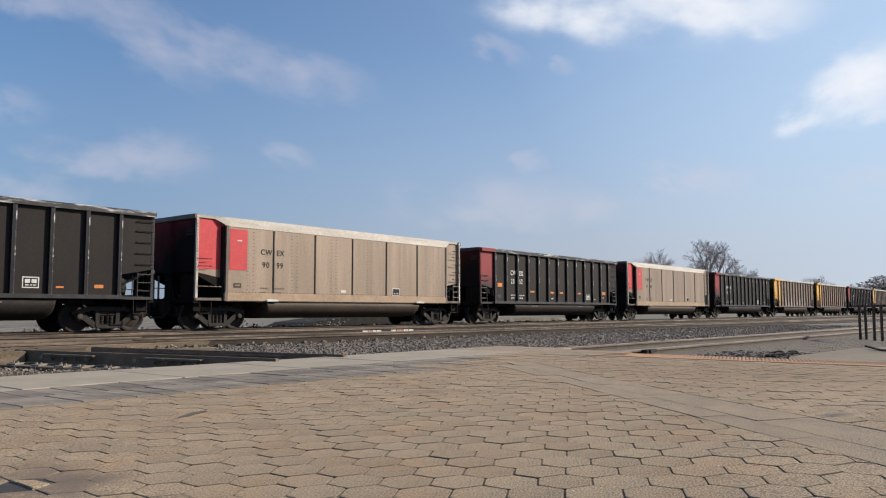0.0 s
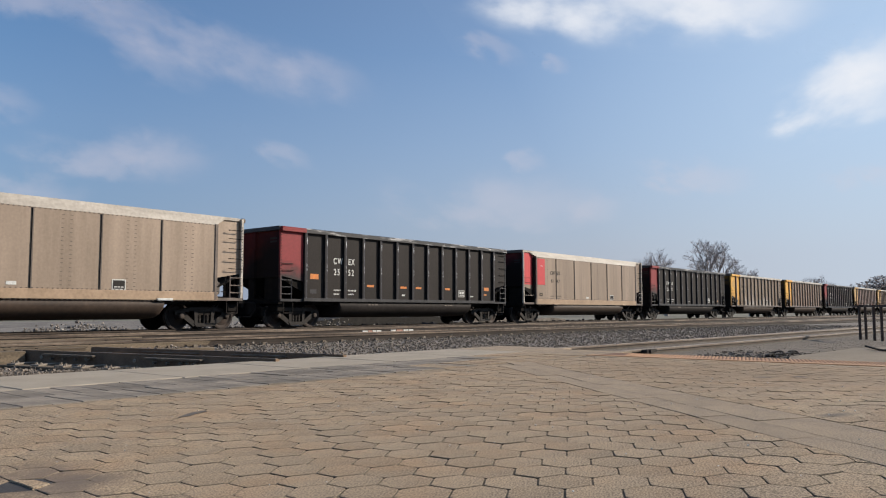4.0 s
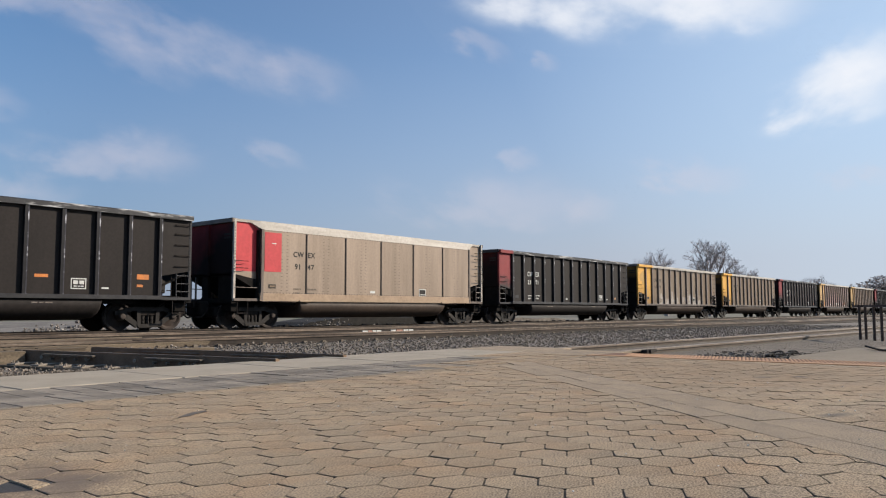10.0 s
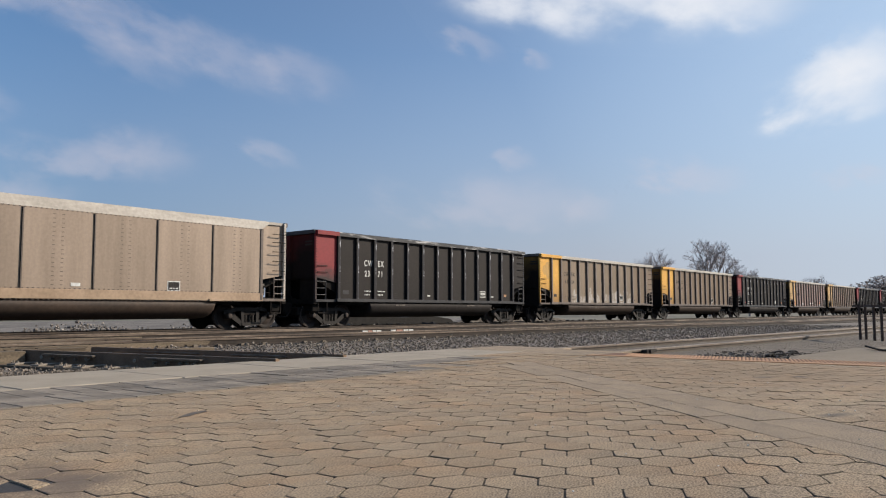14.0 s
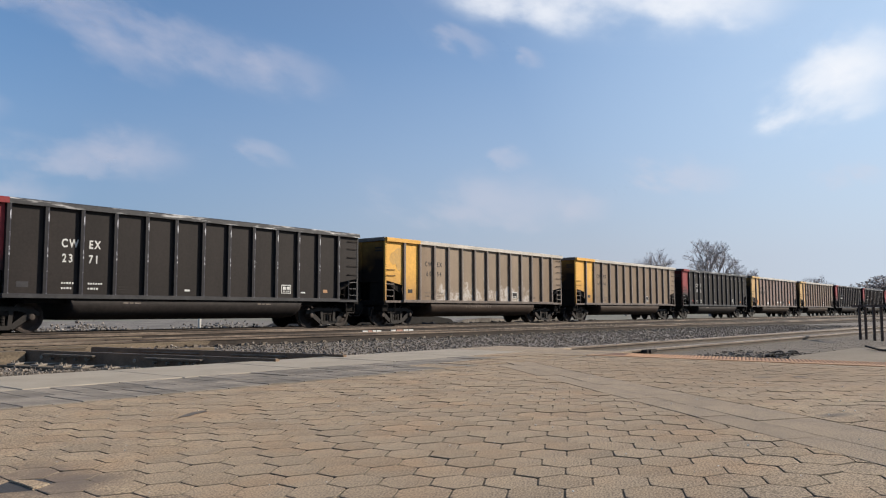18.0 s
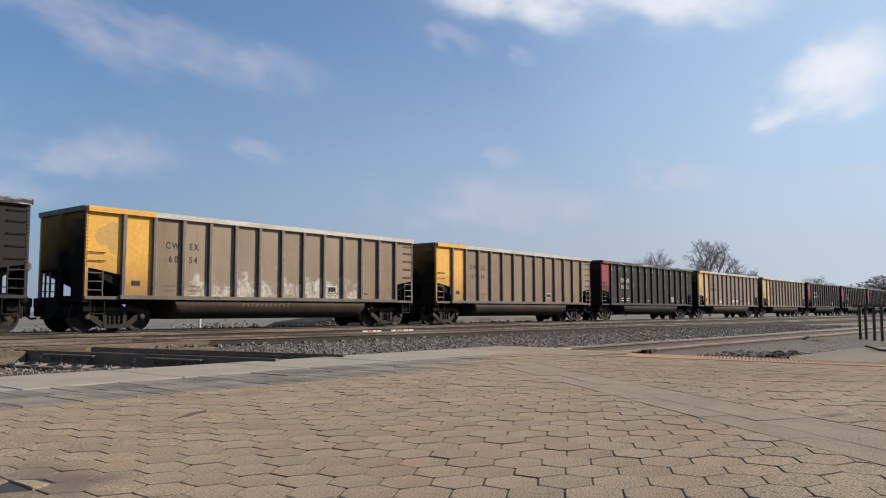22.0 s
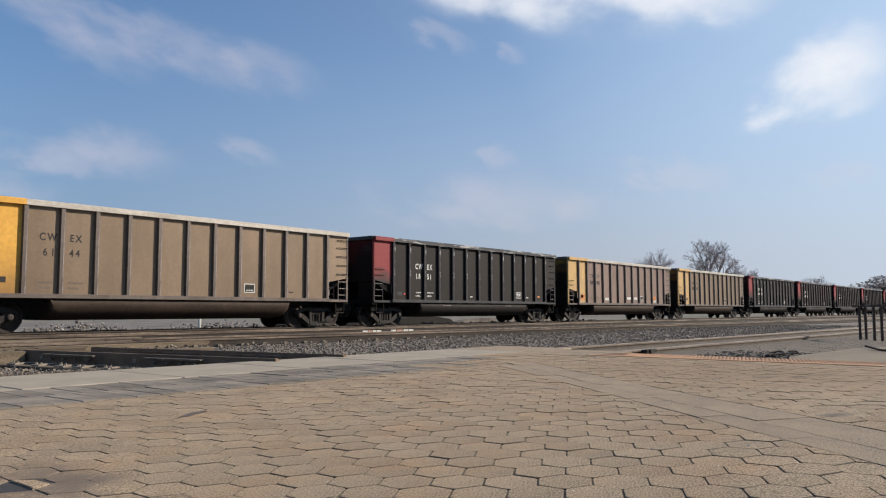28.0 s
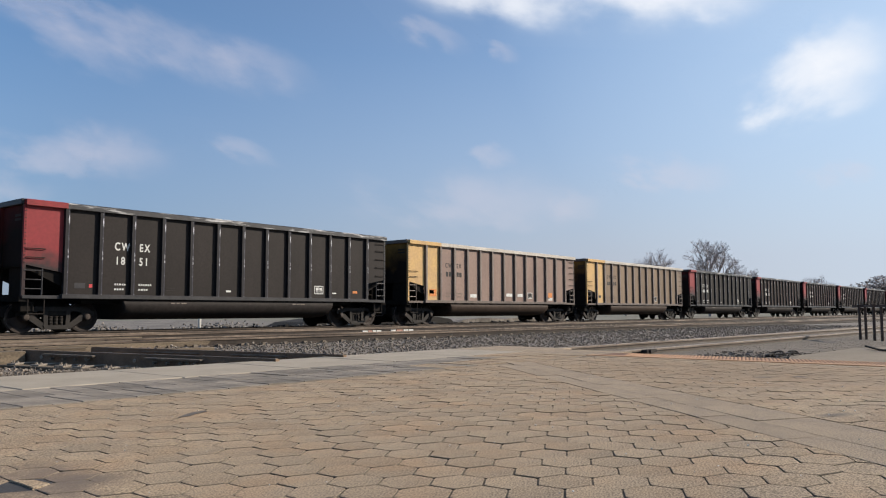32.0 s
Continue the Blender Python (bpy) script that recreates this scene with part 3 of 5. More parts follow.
def build_car(kind):
    look_of = {"black": ("black_paint", "black_edge", "black_chord", "dark_red", "tub_black", "darkened_red"),
               "yellow": ("aluminium", "aluminium_post", "white_chord", "yellow", "tub_brown", "darkened_yellow"),
               "silver": ("aluminium_silver", "aluminium_post", "white_chord", "red", "tub", "darkened_bright_red")}[kind]
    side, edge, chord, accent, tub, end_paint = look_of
    TOP = 3.90 if kind == "silver" else 3.79
    inset = 1.42 if kind == "silver" else 1.52
    label = {"black": "black ribbed coal gondola with dark red end panel, white lettering",
             "yellow": "grey aluminium ribbed coal gondola with yellow end panels",
             "silver": "smooth silver aluminium coal gondola with a red end panel"}[kind]
    car = base("coal_car", label, "railway car", "coal cars of the train")
    first = (POSTS - 1) / 2 * STEP
    post_bm = bmesh.new()
    slab(post_bm, [(-0.07, FACE), (-0.055, OUT), (0.030, OUT), (0.058, OUT - 0.003), (0.07, FACE)], "z", SILL, TOP - 0.16)
    post_me = mesh_of(post_bm, "post", "black_post" if kind == "black" else edge)
    post_me.materials.append(M["black_rub_highlight" if kind == "black" else "grey_rub_highlight"])
    for f in post_me.polygons:                              # pale strip on one corner: rub marks and edge highlight in the colour
        if f.center.x > 0.03 and abs(f.normal.z) < 0.5 and f.center.y < OUT + 0.01:
            f.material_index = 1
    for s in (-1, 1):
        def yb(bm, x0, x1, ya, yb_, z0, z1, bevel=0.0):
            lo, hi = sorted((s * -ya, s * -yb_))
            box(bm, x0, x1, lo, hi, z0, z1, bevel)
        if kind == "silver":
            bm = bmesh.new()
            yb(bm, -first, first, OUT + 0.02, FACE + 0.04, SILL + 0.15, TOP - 0.32)
            part("side_wall", bm, side, car)
            for i in range(5):
                x = -first + (i + 1) * first / 3
                bm = bmesh.new()
                yb(bm, x - 0.03, x + 0.012, OUT + 0.012, OUT + 0.03, SILL + 0.15, TOP - 0.34)
                part("seam", bm, "lettering_dark", car)
                bm = bmesh.new()
                yb(bm, x + 0.014, x + 0.05, OUT - 0.01, OUT + 0.03, SILL + 0.15, TOP - 0.34)
                part("batten", bm, "aluminium_post", car)
            for x in (-first, first):
                bm = bmesh.new()
                yb(bm, x - 0.06, x + 0.06, OUT - 0.01, -1.38, SILL - 0.12, TOP - 0.3, 0.01)
                part("corner_post", bm, edge, car)
            bm = bmesh.new()
            for i in range(6):
                for dx in (-0.13, 0.13):
                    x = -first + (i + 0.5) * first / 3 + dx
                    for k in range(17):
                        z = SILL + 0.26 + k * 0.128
                        lo, hi = sorted((s * 1.598, s * 1.606))
                        box(bm, x - 0.05, x + 0.03, lo, hi, z, z + 0.016)
            tagged(part("rivets", bm, "aluminium_post", car), kind="stuff")
            bm = bmesh.new()
            for k in range(84):
                x = -first + 0.1 + k * (2 * first - 0.2) / 83
                for z in (SILL + 0.155, TOP - 0.345, SILL - 0.165):
                    lo, hi = sorted((s * 1.598, s * 1.612))
                    box(bm, x - 0.025, x + 0.025, lo, hi, z, z + 0.025)
            tagged(part("riveting", bm, "aluminium_post", car), kind="stuff")
            bm = bmesh.new()
            for k, (xa, ya) in enumerate(((-HALF, 1.46), (-HALF + 0.75, 1.48), (-first, 1.60), (first, 1.60), (HALF - 0.75, 1.48), (HALF, 1.46))):
                drop = 0.32 if abs(xa) <= first else 0.1
                ring = [bm.verts.new((xa, s * y, z)) for y, z in ((ya, TOP - drop), (min(ya, 1.50), TOP), (1.38, TOP), (1.38, TOP - drop))]
                if k:
                    for i in range(4):
                        bm.faces.new((last[i], last[(i + 1) % 4], ring[(i + 1) % 4], ring[i]))
                else:
                    bm.faces.new(ring)
                last = ring
            bm.faces.new(last[::-1])
            part("top_chord", bm, "silver_chord", car, "pale slanted top chord")
            bm = bmesh.new()
            yb(bm, -first - 0.08, first + 0.08, OUT - 0.005, FACE, SILL - 0.14, SILL + 0.15, 0.01)
            part("lower_band", bm, "beige_band", car, "beige band along the sill")
        else:
            for i in range(POSTS - 1):
                x = -first + i * STEP
                bm = bmesh.new()
                yb(bm, x + 0.001, x + STEP - 0.001, FACE, FACE + 0.04, SILL, TOP - 0.15)
                part("side_panel", bm, "grimy_yellow" if kind == "yellow" and i == 0 else side, car)
            for i in range(POSTS):
                part("post", post_me, edge, car, m=pose(-first + i * STEP, 0, 0, 0, 0, 0 if s == 1 else 180))
            bm = bmesh.new()
            slab(bm, [(s * (1.64), TOP - 0.17), (s * 1.64, TOP - 0.03), (s * 1.60, TOP), (s * 1.42, TOP), (s * 1.42, TOP - 0.17)], "x", -first + (STEP if kind == "yellow" else 0), HALF)
            part("top_chord", bm, chord, car)
            bm = bmesh.new()
            slab(bm, [(s * (1.64), TOP - 0.17), (s * 1.64, TOP - 0.03), (s * 1.60, TOP), (s * 1.42, TOP), (s * 1.42, TOP - 0.17)], "x", -HALF, -first - 0.002 + (STEP if kind == "yellow" else 0))
            part("top_chord", bm, accent, car, "painted end of the top chord")
            bm = bmesh.new()
            yb(bm, -first - 0.1, first + 0.1, OUT - 0.015, FACE + 0.05, SILL - 0.13, SILL, 0.01)
            part("side_sill", bm, edge, car)
        for e in (-1, 1):
            # corner panel with its slanted lower edge
            bm = bmesh.new()
            a, b = e * first, e * HALF
            out = [(a, 1.74), (b, 1.95), (b, TOP - (0.04 if kind == "silver" else 0.17)), (a, TOP - (0.04 if kind == "silver" else 0.17))]
            lo, hi = sorted((s * inset, s * (inset - 0.05)))
            if kind == "silver" and e == -1:
                slab(bm, [(a, 2.05), (b, 2.05)] + out[2:], "y", lo, hi)
                part("corner_panel", bm, accent, car)
                bm = bmesh.new()
                slab(bm, out[:2] + [(b, 2.048), (a, 2.048)], "y", lo, hi)
            else:
                slab(bm, out, "y", lo, hi)
            part("corner_panel", bm, {"black": "grimy_red", "yellow": "grimy_yellow"}[kind] if e == -1 and kind != "silver" else side, car)
            bm = bmesh.new()
            lo, hi = sorted((e * (HALF - 0.08), e * (HALF + 0.02)))
            yb(bm, lo, hi, -1.53, -1.44, 0.98, TOP - 0.02, 0.008)
            part("end_post", bm, {"black": "grimy_red" if e == -1 else edge, "yellow": "grimy_yellow" if e == -1 else edge, "silver": "white_chord"}[kind], car)
            bm = bmesh.new()
            for k in range(16):
                z = 2.0 + k * 0.105
                tube(bm, (e * (HALF - 0.03), s * 1.53, z), (e * (HALF - 0.03), s * 1.548, z), 0.018, sides=6)
            tagged(part("bolt_row", bm, "iron_light", car), kind="stuff")
            bm = bmesh.new()
            lo, hi = sorted((e * first, e * HALF))
            yb(bm, lo, hi, -1.55, -1.42, 0.98, 1.08, 0.008)
            part("end_sill", bm, edge, car)
            ladder = base("ladder", "", "", m=None)
            ladder.parent = car
            bare = kind == "silver" and e == -1
            if not bare:
                bm = bmesh.new()
                tube(bm, (e * 6.85, s * 1.53, 1.08), (e * 6.85, s * 1.53, 1.86), 0.025)
                part("stile", bm, edge, ladder)
            else:
                bm = bmesh.new()
                tube(bm, (e * 6.3, s * 1.53, 1.46), (e * 6.9, s * 1.53, 1.46), 0.018, sides=6)
                part("rung", bm, edge, ladder)
                # Solid near-black strip standing in for the shaded gap beside the post.
                bm = bmesh.new()
                lo, hi = sorted((e * (first + 0.14), e * (first + 0.065)))
                yb(bm, lo, hi, -1.55, -1.40, 1.0, TOP - 0.35)
                part("corner_channel", bm, "soot_black", car, "near-black strip for the shaded gap beside the corner post")
            for z in (1.46,) if bare else (1.26, 1.52, 1.78):
                bm = bmesh.new()
                tube(bm, (e * 6.85, s * 1.53, z), (e * 7.34, s * 1.53, z), 0.018, sides=6)
                part("rung", bm, edge, ladder)
            bm = bmesh.new()
            for x in (6.75, 7.2):
                tube(bm, (e * x, s * 1.5, 0.98), (e * x, s * 1.5, 0.55), 0.02, sides=6)
            tube(bm, (e * 6.75, s * 1.5, 0.55), (e * 7.2, s * 1.5, 0.55), 0.02, sides=6)
            part("stirrup_step", bm, "iron", car)
            for z in ((2.15, 2.4) if e == -1 else (2.1, 2.45, 2.8, 3.15, 3.45)):
                bm = bmesh.new()
                tube(bm, (e * 6.8, s * 1.57, z), (e * 7.3, s * 1.57, z), 0.014, sides=6)
                for x in (6.8, 7.3):
                    tube(bm, (e * x, s * 1.57, z), (e * x, s * 1.5, z), 0.014, sides=6)
                part("grab_iron", bm, "iron", car)
    for e in (-1, 1):
        bm = bmesh.new()
        lo, hi = sorted((e * HALF, e * (HALF - 0.05)))
        box(bm, lo, hi, -1.46, 1.46, 1.9, TOP - 0.15)
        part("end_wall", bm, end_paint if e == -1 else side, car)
        bm = bmesh.new()
        slab(bm, [(e * HALF, -0.13), (e * (HALF + 0.09), -0.09), (e * (HALF + 0.09), 0.09), (e * HALF, 0.13)], "z", 1.9, TOP - 0.15)
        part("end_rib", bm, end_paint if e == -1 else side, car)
        for y0, y1 in ((-1.40, -0.55), (0.06, 0.44)):
            bm = bmesh.new()
            lo, hi = sorted((e * (HALF - 0.12), e * (HALF - 0.04)))
            box(bm, lo, hi, y0, y1, 1.05, 1.95, 0.01)
            part("end_plate", bm, "soot_black", car)
        bm = bmesh.new()
        lo, hi = sorted((e * (HALF - 0.06), e * (HALF + 0.1)))
        box(bm, lo, hi, -1.52, 1.52, TOP - 0.15, TOP + 0.01, 0.015)
        part("end_cap", bm, edge, car)
        bm = bmesh.new()
        slab(bm, [(e * HALF, 1.95), (e * 5.5, 1.05), (e * 5.5, 0.99), (e * HALF, 1.88)], "y", -1.45, 1.45)
        part("slope_sheet", bm, "soot_black", car)
        for y in (0.80, 1.12, 1.40):
            bm = bmesh.new()
            box(bm, e * (HALF - 0.03) - 0.025, e * (HALF - 0.03) + 0.025, y - 0.025, y + 0.025, 1.05, 1.92)
            part("end_stay", bm, edge, car)
        bm = bmesh.new()
        lo, hi = sorted((e * 5.6, e * (HALF + 0.05)))
        box(bm, lo, hi, -0.35, 0.35, 0.75, 1.1)
        lo, hi = sorted((e * (HALF - 0.12), e * (HALF + 0.06)))
        box(bm, lo, hi, -1.5, 1.5, 0.9, 1.05)
        part("draft_sill", bm, "soot_black", car)
        bm = bmesh.new()
        lo, hi = sorted((e * (HALF - 0.45), e * (HALF - 0.05)))
        box(bm, lo, hi, -1.3, 1.3, 0.6, 0.9, 0.03)
        part("end_apron", bm, "soot_black", car)
        bm = bmesh.new()
        lo, hi = sorted((e * (HALF - 0.3), e * (HALF + 0.25)))
        box(bm, lo, hi, -0.8, 0.8, 0.42, 0.78, 0.04)
        lo, hi = sorted((e * (HALF + 0.2), e * (HALF + 0.62)))
        box(bm, lo, hi, -0.42, 0.42, 0.46, 0.96, 0.05)
        part("brake_gear", bm, "soot_black", car)
        bm = bmesh.new()
        tube(bm, (e * 7.6, -0.4, 0.75), (e * 7.95, -0.5, 0.4), 0.03)
        tube(bm, (e * 7.95, -0.5, 0.4), (e * 8.15, -0.4, 0.42), 0.03)
        part("air_hose", bm, "iron", car)
        for s in (-1, 1):
            bm = bmesh.new()
            lo, hi = sorted((s * 1.445, s * 1.42))
            if e == 1:
                bm.free()
                continue
            # Added plate: the shade inside the opening put into a near-black sheet.
            slab(bm, [(e * first, 1.75), (e * HALF, 1.95), (e * first, 1.36)], "y", lo, hi)
            part("hopper_web", bm, "soot_black", car)
        bm = bmesh.new()
        lo, hi = sorted((e * HALF, e * 8.12))
        box(bm, lo, hi, -0.1, 0.1, 0.78, 0.98, 0.02)
        lo, hi = sorted((e * 7.9, e * 8.13))
        box(bm, lo, hi, -0.19, 0.15, 0.74, 1.02, 0.03)
        part("coupler", bm, "iron", car)
        if e == 1:
            bm = bmesh.new()
            tube(bm, (HALF - 0.62, -0.75, 1.36), (HALF - 0.62, 0.75, 1.36), 0.17, sides=14)
            for y in (-0.75, 0.75):
                tube(bm, (HALF - 0.62, y, 1.36), (HALF - 0.62, y * 1.09, 1.36), 0.17, 0.07, sides=14)
            part("air_reservoir", bm, "grey_tank" if kind == "black" else "pale_gear", car, "light grey air reservoir")
            bm = bmesh.new()
            box(bm, HALF - 1.02, HALF - 0.80, -1.36, -1.12, 1.2, 1.62, 0.03)
            box(bm, HALF - 0.98, HALF - 0.84, -1.40, -1.36, 1.30, 1.52, 0.01)
            tube(bm, (HALF - 0.91, -1.24, 1.62), (HALF - 0.91, -1.24, 1.74), 0.08, 0.05, sides=10)
            part("control_valve", bm, "pale_gear" if kind != "black" else "iron_light", car)
            for x, y, z in ((HALF - 0.58, -1.32, 1.80), (HALF - 0.40, -1.2, 1.86), (HALF - 0.22, -1.35, 1.92)):
                bm = bmesh.new()
                tube(bm, (x, y, 1.06), (x, y, z), 0.018, sides=6)
                tube(bm, (x, y, 1.3), (x - 0.16, y, 1.3), 0.016, sides=6)
                part("brake_pipe", bm, "iron", car)
            bm = bmesh.new()
            turned(bm, [(0.13, -0.02), (0.15, 0.0), (0.13, 0.02)], (HALF + 0.12, -1.15, 1.9), 18)
            part("hand_brake", bm, "pale_gear", car)
            bm = bmesh.new()
            box(bm, HALF - 1.1, HALF - 0.1, -1.38, 0.9, 1.06, 1.13)
            part("reservoir_shelf", bm, "soot_black", car)
        # truck
        truck = base("truck", "", "")
        truck.parent = car
        truck.matrix_basis = pose(e * 6.17, 0, 0)
        for s in (-1, 1):
            bm = bmesh.new()
            lo, hi = sorted((s * 0.93, s * 1.06))
            slab(bm, [(-1.12, 0.62), (-0.55, 0.76), (0.55, 0.76), (1.12, 0.62), (1.12, 0.50), (0.50, 0.63), (-0.50, 0.63), (-1.12, 0.50)], "y", lo, hi)
            for q in (-1, 1):
                slab(bm, [(q * 1.06, 0.56), (q * 0.74, 0.56), (q * 0.26, 0.19), (q * 0.40, 0.10)], "y", lo, hi)
                slab(bm, [(q * 0.40, 0.66), (q * 0.27, 0.66), (q * 0.25, 0.14), (q * 0.37, 0.14)], "y", lo - 0.01, hi + 0.01)
            slab(bm, [(-0.40, 0.22), (0.40, 0.22), (0.32, 0.10), (-0.32, 0.10)], "y", lo - 0.02, hi + 0.02)
            part("side_frame", bm, "iron_light", truck)
            for x in (-0.155, 0, 0.155):
                bm = bmesh.new()
                rings = []
                for k in range(13):
                    rad = 0.072 if k % 2 else 0.055
                    rings.append([bm.verts.new((x + rad * math.cos(q * math.tau / 10), s * 0.98 + rad * math.sin(q * math.tau / 10), 0.22 + k * 0.0215)) for q in range(10)])
                for one, two in zip(rings, rings[1:]):
                    for q in range(10):
                        bm.faces.new((one[q], one[(q + 1) % 10], two[(q + 1) % 10], two[q]))
                part("spring", bm, "iron_light", truck)
            bm = bmesh.new()
            box(bm, -0.3, 0.3, min(s * 0.7, s * 1.04), max(s * 0.7, s * 1.04), 0.48, 0.64, 0.02)
            part("bolster", bm, "iron", truck)
            for q in (-0.89, 0.89):
                bm = bmesh.new()
                turned(bm, [(0.02, s * 1.13), (0.07, s * 1.125), (0.1, s * 1.1), (0.12, s * 1.04), (0.12, s * 0.9)], (q, 0, 0.457), 16)
                box(bm, q - 0.15, q + 0.15, min(s * 0.92, s * 1.05), max(s * 0.92, s * 1.05), 0.5, 0.64, 0.02)
                part("bearing_cap", bm, "bearing", truck)
        bm = bmesh.new()
        box(bm, -0.15, 0.15, -0.95, 0.95, 0.45, 0.72)
        for q in (-0.36, 0.36):
            box(bm, q - 0.05, q + 0.05, -0.9, 0.9, 0.28, 0.4)
        part("cross_beam", bm, "soot_black", truck)
    # floor, tub and slope
    bm = bmesh.new()
    box(bm, -5.55, 5.55, -1.47, 1.47, 0.98, 1.06)
    part("floor", bm, "soot_black", car)
    bm = bmesh.new()
    half = [(-1.50, 1.0), (-1.57, 0.9), (-1.57, 0.78), (-1.49, 0.62), (-1.34, 0.49), (-1.1, 0.4), (-0.7, 0.36)]
    prof = half + [(-y, z) for y, z in half[::-1]]
    rings = []
    for x, k in ((-4.40, 0.0), (-4.36, 0.86), (-4.30, 0.97), (-4.1, 1.0), (4.1, 1.0), (4.26, 0.97), (4.32, 0.86), (4.36, 0.0)):
        rings.append([bm.verts.new((x, y, 1.0 - (1.0 - z) * k)) for y, z in prof])
    for one, two in zip(rings, rings[1:]):
        for i in range(len(prof) - 1):
            bm.faces.new((one[i], one[i + 1], two[i + 1], two[i]))
    part("tub", bm, tub, car, "rounded tub belly", smooth=True)
    for e in (-1, 1):
        bm = bmesh.new()
        box(bm, e * 5 - 0.6, e * 5 + 0.6, -1.3, 1.3, 0.86, 0.975)
        part("underframe", bm, "soot_black", car)
    return car


def wheelset_mesh():
    bm = bmesh.new()
    for s in (-1, 1):
        turned(bm, [(0.08, s * 0.86), (0.11, s * 0.85), (0.13, s * 0.81), (0.33, s * 0.76), (0.40, s * 0.81), (0.455, s * 0.81), (0.457, s * 0.72),
                    (0.485, s * 0.70), (0.485, s * 0.68), (0.40, s * 0.68), (0.12, s * 0.70)], (0, 0, 0), 32)
        for k in range(4):
            a = k * math.tau / 4 + 0.3
            tube(bm, (0.3 * math.cos(a), s * 0.77, 0.3 * math.sin(a)), (0.3 * math.cos(a), s * 0.79, 0.3 * math.sin(a)), 0.02, sides=6)
    tube(bm, (0, -0.9, 0), (0, 0.9, 0), 0.08, sides=12)
    me = mesh_of(bm, "wheelset", "wheel")
    me.materials.append(M["tread"])
    for f in me.polygons:
        if math.hypot(f.center.x, f.center.z) > 0.44 and abs(f.center.y) > 0.715:
            f.material_index = 1
    return me


KINDS = ["black", "silver", "black", "silver", "black", "yellow", "yellow", "black", "yellow", "yellow"] + ["black"] * 7
MARKS = {1: "9099", 2: "2552", 3: "9147", 4: "2371", 5: "6054", 6: "6144", 7: "1851"}
WHEELS = wheelset_mesh()
proto, cars, wheelsets = {}, [], []
for i, kind in enumerate(KINDS):
    place = pose(CENTRES[i], TRACK_Y, 0)
    if kind in proto:
        car = copy_thing(proto[kind], place)
    else:
        car = proto[kind] = build_car(kind)
        car.matrix_basis = place
    cars.append(car)
for i, car in enumerate(cars):
    for e in (-1, 1):
        for q in (-0.89, 0.89):
            ob = part("wheelset", WHEELS, "", car, m=pose(e * 6.17 + q, 0, 0.457))
            wheelsets.append((ob, e * 6.17 + q))


# ---- trees, far off ----
def tree(x, y, height, breadth, seed, label, fine=0.009, spread=0.55):
    rng = random.Random(seed)
    ob = base("bare_tree", label, "tree", m=pose(x, y, -0.42))
    bm = bmesh.new()
    tv, tf = [], []

    def twig(p, q, r0, r1):
        way = (q - p).normalized()
        u = way.orthogonal().normalized()
        v = way.cross(u)
        n = len(tv)
        for c, r in ((p, r0), (q, r1)):
            tv.extend([tuple(c + u * (r * math.cos(k * 2.094)) + v * (r * math.sin(k * 2.094))) for k in range(3)])
        tf.extend([(n + k, n + (k + 1) % 3, n + 3 + (k + 1) % 3, n + 3 + k) for k in range(3)])

    def grow(p, way, length, rad, depth):
        q = p + way * length
        if depth < 4:
            tube(bm, p, q, rad, rad * 0.75, sides=6)
        else:
            twig(p, q, max(rad, fine), max(rad * 0.7, fine * 0.7))
        if depth >= 7:
            return
        for k in range(4 if depth == 0 else 3):
            swing = Vector((rng.gauss(0, 1), rng.gauss(0, 1), rng.gauss(0.12, 0.5)))
            grow(q, (way + swing * spread).normalized(), length * rng.uniform(0.6, 0.86), rad * (rng.uniform(0.58, 0.74) if depth < 3 else rng.uniform(0.5, 0.66)), depth + 1)
    grow(Vector((0, 0, 0)), Vector((0, 0, 1)), height * 0.20, height * 0.024, 0)
    xy = np.array(tv)
    kz, kx = height / xy[:, 2].max(), breadth / (np.percentile(xy[:, :2], 97) - np.percentile(xy[:, :2], 3))
    mid = (np.percentile(xy[:, :2], 97, axis=0) + np.percentile(xy[:, :2], 3, axis=0)) / 2
    size = Matrix.Diagonal((kx, kx, kz, 1)) @ Matrix.Translation((-mid[0], -mid[1], 0))
    bmesh.ops.transform(bm, matrix=size, verts=bm.verts)
    part("trunk", bm, "bark", ob)
    me = bpy.data.meshes.new("crown")
    me.from_pydata(tv, [], tf)
    me.transform(size)
    me.materials.append(M["bark"])
    part("crown", me, "", ob)
    return ob


tree(150, 66.6, 14.0, 9.5, 3, "bare winter tree with spreading twigs far behind the train")
tree(150, 72.5, 11.0, 6.5, 21, "bare winter tree with spreading twigs far behind the train")
tree(150, 54.0, 15.2, 8.6, 5, "broad bare winter tree behind the train")
tree(150, 47.6, 9.3, 6.0, 17, "small bare tree beside a taller one")
tree(150, 35.2, 7.6, 4.8, 8, "small bare tree on the skyline")
tree(150, 29.0, 6.0, 2.5, 12, "small bare tree on the skyline")
tree(150, 24.2, 7.2, 7.5, 11, "dense bare tree on the skyline", 0.02)


